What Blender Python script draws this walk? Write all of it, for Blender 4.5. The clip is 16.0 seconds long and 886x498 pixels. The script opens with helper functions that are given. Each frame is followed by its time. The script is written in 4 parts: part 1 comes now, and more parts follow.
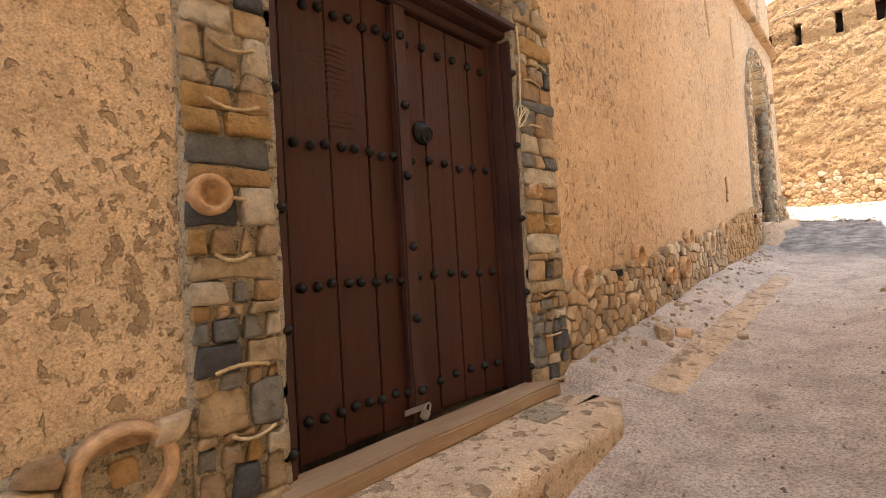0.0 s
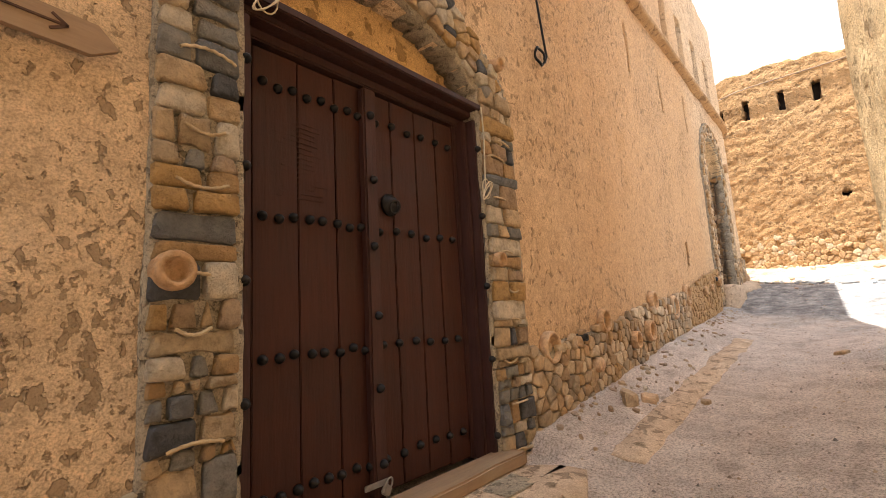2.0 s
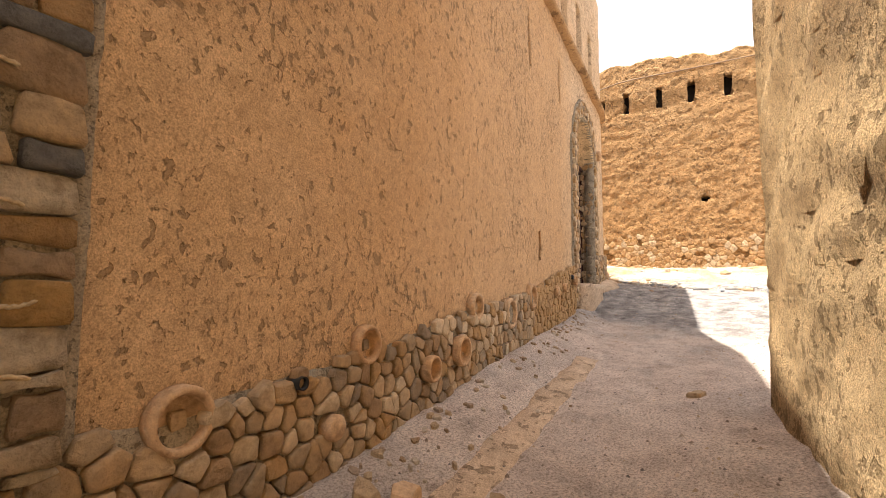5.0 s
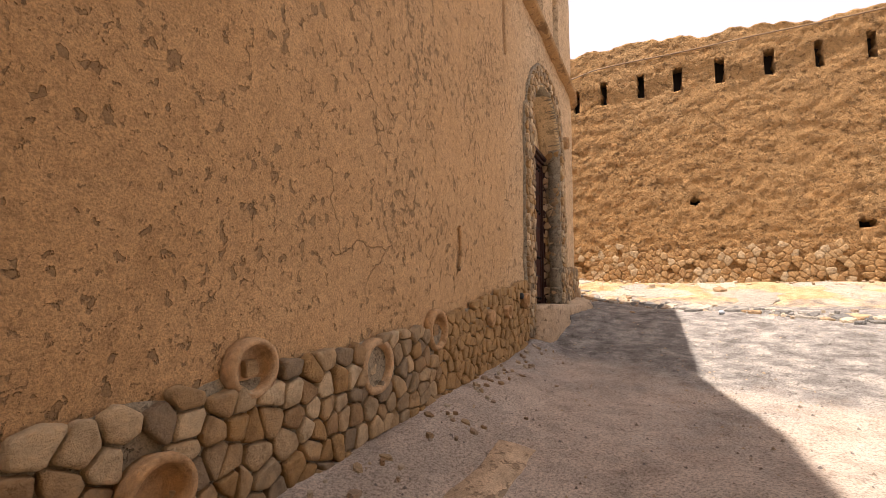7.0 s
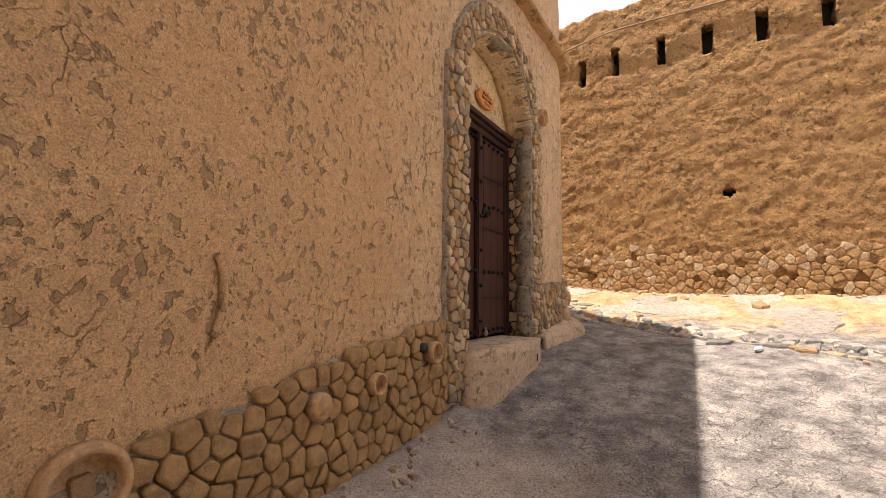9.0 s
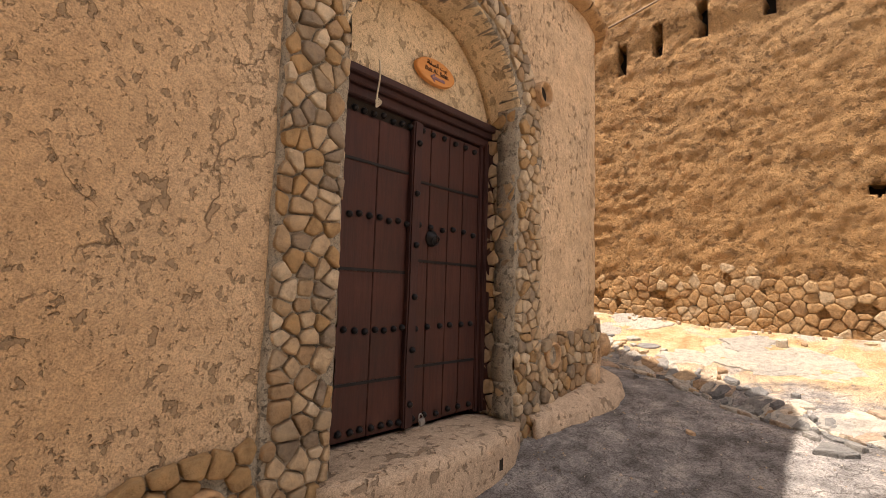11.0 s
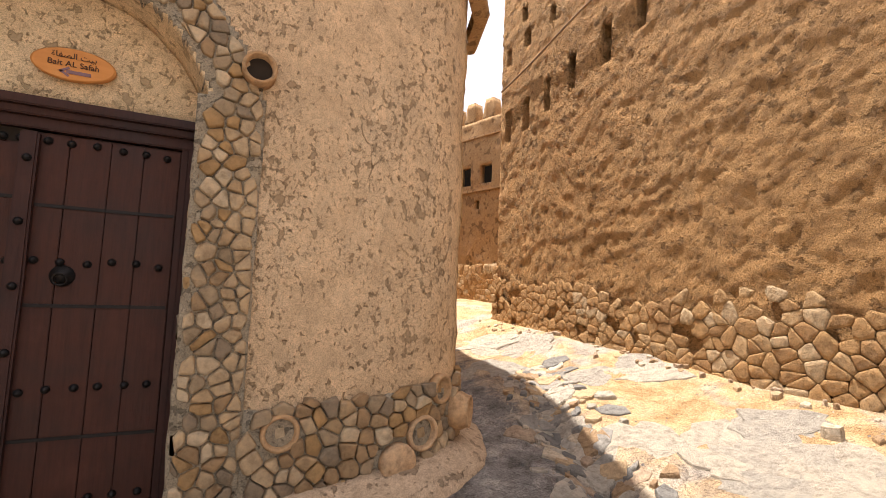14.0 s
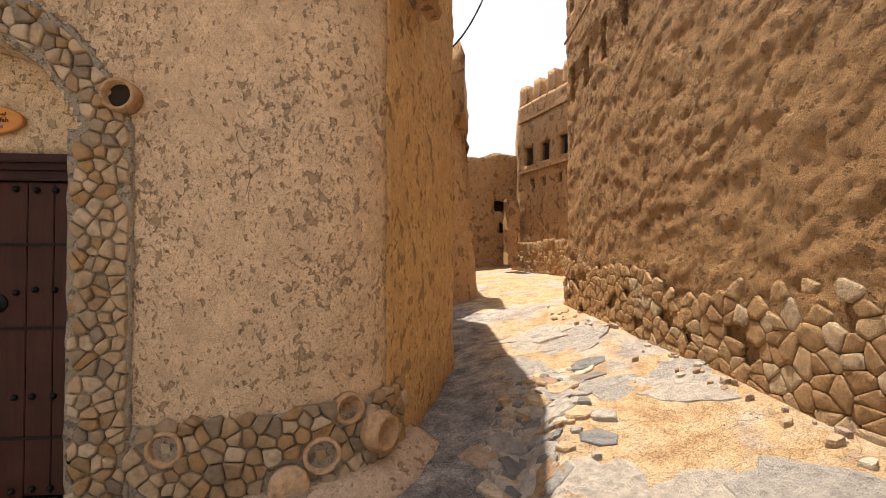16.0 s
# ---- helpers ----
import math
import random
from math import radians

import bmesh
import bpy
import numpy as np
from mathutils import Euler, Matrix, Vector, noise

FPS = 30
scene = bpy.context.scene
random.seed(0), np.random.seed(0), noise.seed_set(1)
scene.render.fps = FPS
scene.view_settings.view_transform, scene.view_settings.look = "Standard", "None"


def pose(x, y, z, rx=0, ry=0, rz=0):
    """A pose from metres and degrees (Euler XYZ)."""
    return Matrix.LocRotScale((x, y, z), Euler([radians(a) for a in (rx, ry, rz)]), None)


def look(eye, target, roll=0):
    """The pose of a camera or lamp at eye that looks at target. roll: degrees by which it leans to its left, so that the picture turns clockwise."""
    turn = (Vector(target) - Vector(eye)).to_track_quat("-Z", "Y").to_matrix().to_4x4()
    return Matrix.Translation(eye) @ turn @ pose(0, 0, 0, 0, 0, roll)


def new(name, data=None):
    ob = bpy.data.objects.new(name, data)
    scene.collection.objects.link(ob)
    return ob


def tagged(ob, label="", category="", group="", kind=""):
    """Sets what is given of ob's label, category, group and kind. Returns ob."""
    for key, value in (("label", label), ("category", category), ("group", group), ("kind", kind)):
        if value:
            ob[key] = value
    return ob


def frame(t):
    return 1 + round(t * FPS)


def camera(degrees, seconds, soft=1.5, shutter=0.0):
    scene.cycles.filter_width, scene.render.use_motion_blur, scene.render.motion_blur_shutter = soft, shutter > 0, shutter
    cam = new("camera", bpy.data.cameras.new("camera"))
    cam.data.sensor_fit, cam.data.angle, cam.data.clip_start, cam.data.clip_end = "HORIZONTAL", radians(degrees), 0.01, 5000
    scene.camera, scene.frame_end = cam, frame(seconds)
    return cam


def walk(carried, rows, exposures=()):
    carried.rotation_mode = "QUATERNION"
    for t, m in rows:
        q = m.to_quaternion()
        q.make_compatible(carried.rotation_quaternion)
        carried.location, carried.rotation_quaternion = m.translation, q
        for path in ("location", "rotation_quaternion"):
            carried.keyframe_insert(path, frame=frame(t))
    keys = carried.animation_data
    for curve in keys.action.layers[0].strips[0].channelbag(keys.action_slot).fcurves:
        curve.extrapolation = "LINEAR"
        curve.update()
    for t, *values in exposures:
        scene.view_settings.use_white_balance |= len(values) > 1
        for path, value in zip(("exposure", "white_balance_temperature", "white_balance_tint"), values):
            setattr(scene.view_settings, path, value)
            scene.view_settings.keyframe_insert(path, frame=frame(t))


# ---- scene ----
cam = camera(87, 16.0, 0.7)
PATH = [
    (0, (-1.363, 1.255, 1.881), (0.089, 2.629, 1.936), -3.45),
    (0.5, (-1.382, 1.241, 1.930), (0.075, 2.607, 2.035), -3.17),
    (1, (-1.413, 1.238, 1.899), (0.067, 2.565, 2.119), -3.88),
    (1.5, (-1.412, 1.202, 1.941), (0.082, 2.505, 2.210), -3.45),
    (2, (-1.377, 1.148, 1.947), (0.136, 2.424, 2.235), -3.25),
    (2.5, (-1.268, 1.094, 1.908), (0.275, 2.339, 2.172), -3.11),
    (3, (-1.025, 1.140, 1.899), (0.577, 2.313, 2.136), -2.56),
    (3.5, (-0.654, 1.172, 1.958), (0.998, 2.278, 2.184), -2.34),
    (4, (-0.282, 1.087, 2.046), (1.412, 2.132, 2.242), -0.94),
    (4.5, (0.325, 1.215, 2.065), (2.060, 2.195, 2.244), -0.33),
    (5, (0.992, 1.303, 2.156), (2.761, 2.219, 2.329), 0.40),
    (7.5, (4.103, 1.415, 2.369), (5.895, 2.273, 2.603), 0.59),
    (8, (4.699, 1.337, 2.510), (6.476, 2.226, 2.735), 0.11),
    (10.5, (7.687, 0.754, 3.201), (9.243, 2.000, 3.369), 2.36),
    (11, (8.227, 0.729, 3.351), (9.684, 2.087, 3.529), 1.83),
    (11.5, (8.651, 0.550, 3.455), (9.982, 2.030, 3.656), 1.24),
    (12, (9.245, 0.386, 3.503), (10.394, 2.011, 3.701), 1.23),
    (12.5, (9.849, 0.265, 3.522), (11.002, 1.887, 3.722), 1.30),
    (13, (10.544, -0.067, 3.637), (11.591, 1.624, 3.841), 1.69),
    (13.5, (11.144, -0.238, 3.690), (12.102, 1.507, 3.884), 2.17),
    (14, (11.825, -0.363, 3.765), (12.679, 1.437, 3.946), 2.22),
    (14.5, (12.407, -0.598, 3.826), (13.157, 1.250, 3.978), 2.26),
    (15, (13.023, -0.670, 3.895), (13.687, 1.212, 4.025), 1.55),
    (15.5, (13.568, -0.728, 4.006), (14.027, 1.216, 4.111), 0.53),
    (16, (13.882, -0.441, 4.103), (14.081, 1.548, 4.142), -0.09),
]
walk(cam, [(t, look(eye, target, roll)) for t, eye, target, roll in PATH], exposures=[(0, 2.13, 5850, 9), (2.5, 1.9, 6150, 10), (5, 1.58, 6650, 13), (7.5, 0.85, 7000, 19), (10.5, 0.97, 7000, 18), (12.5, 1.15, 6800, 16), (14, 1.08, 6700, 15), (16, 0.75, 6700, 15)])

# ---- light ----
SUN_TO = Vector((-0.75, 1.72, 7.0)).normalized()
world = bpy.data.worlds.new("sky")
scene.world = world
world.use_nodes = True
wn = world.node_tree
sky = wn.nodes.new("ShaderNodeTexSky")
sky.sky_type, sky.sun_disc = "NISHITA", False
sky.sun_elevation = math.asin(SUN_TO.z)
sky.sun_rotation = math.atan2(SUN_TO.x, SUN_TO.y)
sky.dust_density = 3.0
haze = wn.nodes.new("ShaderNodeMix")
haze.data_type = "RGBA"
haze.inputs[0].default_value = 0.6
haze.inputs[7].default_value = (6.6, 6.5, 6.3, 1)
wn.links.new(sky.outputs[0], haze.inputs[6])
wn.links.new(haze.outputs[2], wn.nodes["Background"].inputs[0])
wn.nodes["Background"].inputs[1].default_value = 0.115
sun = new("sun", bpy.data.lights.new("sun", "SUN"))
sun.data.energy, sun.data.angle, sun.data.color = 5.0, radians(0.55), (1.0, 0.95, 0.86)
sun.matrix_world = look(SUN_TO * 40, (0, 0, 0))


# ---- materials ----
def mat(name, rough=0.9, metal=0.0):
    m = bpy.data.materials.new(name)
    m.use_nodes = True
    nt = m.node_tree
    b = nt.nodes["Principled BSDF"]
    b.inputs["Roughness"].default_value, b.inputs["Metallic"].default_value = rough, metal
    b.inputs["Specular IOR Level"].default_value = 0.25
    return m, nt, b


def node(nt, kind, **sets):
    n = nt.nodes.new(kind)
    for key, value in sets.items():
        n.inputs[key.replace("_", " ")].default_value = value
    return n


def coords(nt, scale=(1, 1, 1)):
    tc = nt.nodes.new("ShaderNodeTexCoord")
    mp = nt.nodes.new("ShaderNodeMapping")
    mp.inputs["Scale"].default_value = scale
    nt.links.new(tc.outputs["Object"], mp.inputs[0])
    return mp.outputs[0]


def ramp(nt, fac, stops):
    r = nt.nodes.new("ShaderNodeValToRGB")
    while len(r.color_ramp.elements) < len(stops):
        r.color_ramp.elements.new(0.5)
    for el, (p, c) in zip(r.color_ramp.elements, stops):
        el.position, el.color = p, (*c, 1) if len(c) == 3 else c
    nt.links.new(fac, r.inputs[0])
    return r.outputs[0]


def blend(nt, fac, a, b, mode="MIX"):
    m = nt.nodes.new("ShaderNodeMix")
    m.data_type, m.blend_type = "RGBA", mode
    for sock, v in ((m.inputs[0], fac), (m.inputs[6], a), (m.inputs[7], b)):
        if isinstance(v, (int, float)):
            sock.default_value = v
        elif isinstance(v, tuple):
            sock.default_value = (*v, 1)
        else:
            nt.links.new(v, sock)
    return m.outputs[2]


def sums(nt, a, b, op="ADD"):
    m = nt.nodes.new("ShaderNodeMath")
    m.operation = op
    for sock, v in zip(m.inputs, (a, b)):
        if isinstance(v, (int, float)):
            sock.default_value = v
        else:
            nt.links.new(v, sock)
    return m.outputs[0]


def bump(nt, b, height, strength=0.5, dist=0.02):
    n = nt.nodes.new("ShaderNodeBump")
    n.inputs["Strength"].default_value, n.inputs["Distance"].default_value = strength, dist
    nt.links.new(height, n.inputs["Height"])
    nt.links.new(n.outputs[0], b.inputs["Normal"])


def noise_tex(nt, vec, scale, detail=5.0, rough=0.6):
    n = node(nt, "ShaderNodeTexNoise", Scale=scale, Detail=detail, Roughness=rough)
    nt.links.new(vec, n.inputs["Vector"])
    return n.outputs[0]


def plaster(name, base, dark, pale, pits=1.0, pit_scale=9.0, relief=0.02, coarse=0.5, stretch=0.8, cracks=True, crumbs=0.25, clod_scale=24.0, ochre=None):
    """Straw-mud render: broad tone, trowel relief, straw pits and hairline cracks."""
    m, nt, b = mat(name, 0.95)
    v = coords(nt)
    vs = coords(nt, (1, 1, stretch))
    broad = noise_tex(nt, v, 0.55, 4)
    mid = noise_tex(nt, v, 5.0, 7, 0.65)
    fine = noise_tex(nt, v, 110.0, 4, 0.75)
    col = ramp(nt, broad, [(0.3, dark), (0.52, base), (0.72, pale)])
    col = blend(nt, 0.65, col, ramp(nt, mid, [(0.3, tuple(c * 0.72 for c in base)), (0.65, tuple(min(1, c * 1.18) for c in base))]))
    if ochre:
        sep = nt.nodes.new("ShaderNodeSeparateXYZ")
        nt.links.new(v, sep.inputs[0])
        along = sums(nt, sep.outputs[0], sums(nt, sums(nt, broad, 0.5, "SUBTRACT"), 5.0, "MULTIPLY"))
        patch = ramp(nt, sums(nt, sums(nt, along, 1.0, "ADD"), 0.07, "MULTIPLY"), [(0.12, (0, 0, 0)), (0.3, (0.75,) * 3), (0.62, (0.75,) * 3), (0.78, (0, 0, 0))])
        col = blend(nt, patch, col, ochre)
    # straw pits of two sizes: elongated holes, clustered by a broad mask
    warp = node(nt, "ShaderNodeTexNoise", Scale=22.0, Detail=4.0)
    nt.links.new(vs, warp.inputs["Vector"])
    wv = nt.nodes.new("ShaderNodeVectorMath")
    wv.operation = "MULTIPLY_ADD"
    wv.inputs[1].default_value = (0.05, 0.05, 0.05)
    nt.links.new(warp.outputs["Color"], wv.inputs[0])
    nt.links.new(vs, wv.inputs[2])
    mask = ramp(nt, noise_tex(nt, v, 1.1, 5), [(0.34, (0.16,) * 3), (0.66, (0.64,) * 3)])
    height = sums(nt, sums(nt, mid, coarse, "MULTIPLY"), sums(nt, fine, 0.3, "MULTIPLY"))
    clod = noise_tex(nt, v, clod_scale, 6, 0.72)
    height = sums(nt, height, sums(nt, clod, crumbs, "MULTIPLY"))
    col = blend(nt, 0.7, col, ramp(nt, clod, [(0.32, (0.7, 0.68, 0.66)), (0.5, (1, 1, 1)), (0.68, (1.2, 1.19, 1.17))]), "MULTIPLY")
    col = blend(nt, 0.6, col, ramp(nt, fine, [(0.38, (0.5, 0.47, 0.45)), (0.5, (1.02, 1.02, 1.02)), (0.62, (1.4, 1.39, 1.37))]), "MULTIPLY")
    for scale, cut, deep in ((pit_scale * 0.62, 0.60, 1.0), (pit_scale * 1.7, 0.615, 0.6)):
        flake = noise_tex(nt, wv.outputs[0], scale, 3, 0.55)
        lift = sums(nt, sums(nt, mask, 0.42, "SUBTRACT"), 0.17 * pits, "MULTIPLY")
        pit = ramp(nt, sums(nt, flake, lift), [(cut, (0, 0, 0)), (cut + 0.022, (1, 1, 1))])
        col = blend(nt, sums(nt, pit, 0.7, "MULTIPLY"), col, tuple(c * 0.5 for c in dark))
        height = sums(nt, height, sums(nt, pit, deep, "MULTIPLY"), "SUBTRACT")
    if cracks:
        cv = node(nt, "ShaderNodeTexVoronoi", Scale=1.15)
        cv.feature = "DISTANCE_TO_EDGE"
        cw = nt.nodes.new("ShaderNodeVectorMath")
        cw.operation = "MULTIPLY_ADD"
        cw.inputs[1].default_value = (0.55, 0.55, 0.55)
        cn = node(nt, "ShaderNodeTexNoise", Scale=2.6, Detail=6.0)
        nt.links.new(v, cn.inputs["Vector"])
        nt.links.new(cn.outputs["Color"], cw.inputs[0])
        nt.links.new(v, cw.inputs[2])
        nt.links.new(cw.outputs[0], cv.inputs["Vector"])
        gate = ramp(nt, noise_tex(nt, v, 0.9, 3), [(0.58, (0, 0, 0)), (0.63, (1, 1, 1))])
        crack = sums(nt, ramp(nt, cv.outputs["Distance"], [(0.0, (1, 1, 1)), (0.006, (0, 0, 0))]), gate, "MULTIPLY")
        col = blend(nt, sums(nt, crack, 0.6, "MULTIPLY"), col, tuple(c * 0.3 for c in dark))
        height = sums(nt, height, sums(nt, crack, 0.5, "MULTIPLY"), "SUBTRACT")
    nt.links.new(col, b.inputs["Base Color"])
    bump(nt, b, height, 1.0, relief)
    return m


def rocky(name, tones, scale=6.0, relief=0.01, rough=0.85, per="object", veins=0.4):
    """Stone or fired clay whose pieces vary one from another."""
    m, nt, b = mat(name, rough)
    v = coords(nt)
    if per == "object":
        r = nt.nodes.new("ShaderNodeObjectInfo").outputs["Random"]
    else:
        r = nt.nodes.new("ShaderNodeNewGeometry").outputs["Random Per Island"]
    n = len(tones)
    tone = ramp(nt, r, [(i / n, t) for i, t in enumerate(tones)])
    tone.node.color_ramp.interpolation = "CONSTANT"
    mid = noise_tex(nt, v, scale * 1.8, 8, 0.72)
    tone = blend(nt, 0.9, tone, blend(nt, 1.0, tone, ramp(nt, mid, [(0.3, (0.5, 0.47, 0.44)), (0.5, (0.95, 0.95, 0.95)), (0.72, (1.35, 1.3, 1.22))]), "MULTIPLY"))
    fine = noise_tex(nt, v, 60, 4, 0.7)
    nt.links.new(tone, b.inputs["Base Color"])
    bump(nt, b, sums(nt, mid, sums(nt, fine, 0.35, "MULTIPLY")), 1.0, relief * 2.6)
    return m


def timber(name, base, dark, worn, axis_scale=(14, 14, 1.2)):
    m, nt, b = mat(name, 0.6)
    v = coords(nt, axis_scale)
    grain = noise_tex(nt, v, 3.0, 7, 0.6)
    patch = noise_tex(nt, coords(nt), 2.5, 5, 0.65)
    col = blend(nt, 0.5, ramp(nt, grain, [(0.3, dark), (0.6, base)]), ramp(nt, patch, [(0.35, dark), (0.55, base), (0.78, worn)]))
    nt.links.new(col, b.inputs["Base Color"])
    nt.links.new(ramp(nt, patch, [(0.3, (0.45,) * 3), (0.7, (0.75,) * 3)]), b.inputs["Roughness"])
    bump(nt, b, sums(nt, grain, sums(nt, noise_tex(nt, coords(nt), 40, 4), 0.4, "MULTIPLY")), 0.5, 0.006)
    return m


def plain(name, color, rough=0.6, metal=0.0, vary=0.25, scale=12.0):
    m, nt, b = mat(name, rough, metal)
    n = noise_tex(nt, coords(nt), scale, 6, 0.65)
    nt.links.new(ramp(nt, n, [(0.3, tuple(c * (1 - vary) for c in color)), (0.7, tuple(min(1, c * (1 + vary)) for c in color))]), b.inputs["Base Color"])
    bump(nt, b, n, 0.3, 0.004)
    return m


def earth(name):
    """Trodden cement and gravel in the lane, sand and pale rock beyond it."""
    m, nt, b = mat(name, 0.95)
    v = coords(nt)
    broad = noise_tex(nt, v, 0.5, 6, 0.6)
    mid = noise_tex(nt, v, 3.5, 8, 0.7)
    grit = noise_tex(nt, v, 60, 5, 0.8)
    lane = ramp(nt, mid, [(0.32, (0.40, 0.325, 0.265)), (0.48, (0.57, 0.475, 0.40)), (0.68, (0.68, 0.585, 0.50))])
    lane = blend(nt, ramp(nt, noise_tex(nt, v, 1.3, 8, 0.7), [(0.53, (0, 0, 0)), (0.58, (0.6, 0.6, 0.6))]), lane, (0.43, 0.365, 0.31))
    sand = ramp(nt, mid, [(0.32, (0.34, 0.20, 0.09)), (0.48, (0.50, 0.34, 0.18)), (0.7, (0.56, 0.44, 0.29))])
    sand = blend(nt, ramp(nt, noise_tex(nt, v, 0.9, 5, 0.55), [(0.5, (0, 0, 0)), (0.58, (0.85, 0.85, 0.85))]), sand, ramp(nt, mid, [(0.36, (0.29, 0.265, 0.235)), (0.63, (0.48, 0.435, 0.38))]))
    slate = ramp(nt, mid, [(0.36, (0.10, 0.098, 0.098)), (0.5, (0.23, 0.225, 0.22)), (0.62, (0.42, 0.385, 0.35))])
    plate = node(nt, "ShaderNodeTexVoronoi", Scale=2.4)
    plate.feature = "DISTANCE_TO_EDGE"
    pw = nt.nodes.new("ShaderNodeVectorMath")
    pw.operation = "MULTIPLY_ADD"
    pw.inputs[1].default_value = (1.3, 1.3, 1.3)
    pn = node(nt, "ShaderNodeTexNoise", Scale=3.0, Detail=6.0)
    nt.links.new(v, pn.inputs["Vector"])
    nt.links.new(pn.outputs["Color"], pw.inputs[0])
    nt.links.new(v, pw.inputs[2])
    nt.links.new(pw.outputs[0], plate.inputs["Vector"])
    joint = ramp(nt, plate.outputs["Distance"], [(0.0, (1, 1, 1)), (0.035, (0, 0, 0))])
    slate = blend(nt, sums(nt, joint, 0.6, "MULTIPLY"), slate, (0.05, 0.045, 0.04))
    sep = nt.nodes.new("ShaderNodeSeparateXYZ")
    nt.links.new(v, sep.inputs[0])
    wob = sums(nt, sums(nt, broad, 0.5, "SUBTRACT"), 7.0, "MULTIPLY")
    wob2 = sums(nt, sums(nt, mid, 0.5, "SUBTRACT"), 2.5, "MULTIPLY")
    along = sums(nt, sums(nt, sep.outputs[0], wob), wob2)
    is_slate = ramp(nt, sums(nt, sums(nt, along, 7.4, "SUBTRACT"), 0.6, "MULTIPLY"), [(0.1, (0, 0, 0)), (0.9, (0.85, 0.85, 0.85))])
    drift = sums(nt, sums(nt, sep.outputs[0], sums(nt, sep.outputs[1], -0.1, "MULTIPLY")), wob2)
    is_sand = ramp(nt, sums(nt, drift, 14.2, "SUBTRACT"), [(0.1, (0, 0, 0)), (0.9, (1, 1, 1))])
    col = blend(nt, is_slate, lane, slate)
    col = blend(nt, is_sand, col, sand)
    speck = ramp(nt, grit, [(0.38, (0.42, 0.38, 0.35)), (0.5, (1.03, 1.03, 1.03)), (0.62, (1.4, 1.38, 1.35))])
    col = blend(nt, 0.8, col, speck, "MULTIPLY")
    nt.links.new(col, b.inputs["Base Color"])
    hgt = sums(nt, mid, sums(nt, grit, 0.45, "MULTIPLY"))
    hgt = sums(nt, hgt, sums(nt, sums(nt, joint, is_slate, "MULTIPLY"), 0.3, "MULTIPLY"), "SUBTRACT")
    bump(nt, b, hgt, 1.0, 0.05)
    return m


M_HOUSE = plaster("straw_mud_plaster", (0.58, 0.42, 0.265), (0.49, 0.335, 0.195), (0.63, 0.49, 0.34), 1.1, 24.0, 0.02, ochre=(0.52, 0.325, 0.165))
M_NEAR = plaster("rough_mud_plaster", (0.60, 0.42, 0.22), (0.52, 0.34, 0.16), (0.66, 0.48, 0.27), 1.5, 18.0, 0.06, 0.4, 0.8, False, 1.2, 26.0)
M_FORT = plaster("eroded_mud_wall", (0.56, 0.325, 0.14), (0.47, 0.26, 0.105), (0.64, 0.42, 0.215), 0.9, 12.0, 0.075, 0.5, 1.2, False, 1.7, 15.0)
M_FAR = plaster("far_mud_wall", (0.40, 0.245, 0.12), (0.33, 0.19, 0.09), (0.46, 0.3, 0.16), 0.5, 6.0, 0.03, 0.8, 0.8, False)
M_TYMP = plaster("pale_tympanum_plaster", (0.63, 0.48, 0.30), (0.57, 0.415, 0.245), (0.67, 0.53, 0.35), -0.6, 22.0, 0.012)
M_OCHRE = plaster("ochre_smooth_plaster", (0.54, 0.345, 0.15), (0.44, 0.26, 0.1), (0.58, 0.40, 0.2), 0.6, 12.0, 0.016)
M_CEMENT = plaster("cement_skirting", (0.50, 0.375, 0.26), (0.41, 0.295, 0.195), (0.56, 0.44, 0.32), 0.3, 12.0, 0.015, 0.6, 1.0, False)
M_MORTAR = plaster("grey_mortar", (0.31, 0.26, 0.19), (0.23, 0.19, 0.14), (0.37, 0.31, 0.23), 0.3, 30.0, 0.012, 0.8, 1.0, False)
M_STONE = rocky("facing_stone", [(0.42, 0.29, 0.165), (0.34, 0.225, 0.125), (0.48, 0.35, 0.215), (0.35, 0.26, 0.165), (0.54, 0.42, 0.28), (0.39, 0.245, 0.115), (0.27, 0.205, 0.14)])
M_STONE2 = rocky("surround_stone", [(0.40, 0.25, 0.10), (0.46, 0.33, 0.19), (0.38, 0.28, 0.17), (0.09, 0.09, 0.095), (0.44, 0.34, 0.22), (0.15, 0.148, 0.145), (0.50, 0.42, 0.31), (0.36, 0.23, 0.11), (0.22, 0.205, 0.18), (0.34, 0.24, 0.15)], 9.0, 0.014)
M_RUBBLE = rocky("wall_rubble_stone", [(0.52, 0.32, 0.15), (0.46, 0.275, 0.125), (0.57, 0.38, 0.20), (0.44, 0.26, 0.12), (0.60, 0.44, 0.27), (0.50, 0.30, 0.135)], 9.0, 0.025)
M_GRAVEL = rocky("fine_gravel", [(0.5, 0.38, 0.26), (0.3, 0.24, 0.19), (0.6, 0.5, 0.4), (0.22, 0.19, 0.17)], 9.0, 0.01, per="island")
M_LOOSE = rocky("loose_stone", [(0.5, 0.36, 0.22), (0.42, 0.31, 0.22), (0.58, 0.48, 0.36), (0.36, 0.24, 0.14)], 9.0, 0.015)
M_SLATE = rocky("grey_bedrock", [(0.24, 0.23, 0.215), (0.33, 0.31, 0.28), (0.42, 0.385, 0.335), (0.20, 0.193, 0.185), (0.48, 0.43, 0.36)], 5.0, 0.025)
M_PALE = rocky("pale_grey_bedrock", [(0.46, 0.41, 0.345), (0.52, 0.455, 0.37), (0.42, 0.38, 0.325)], 7.0, 0.03)
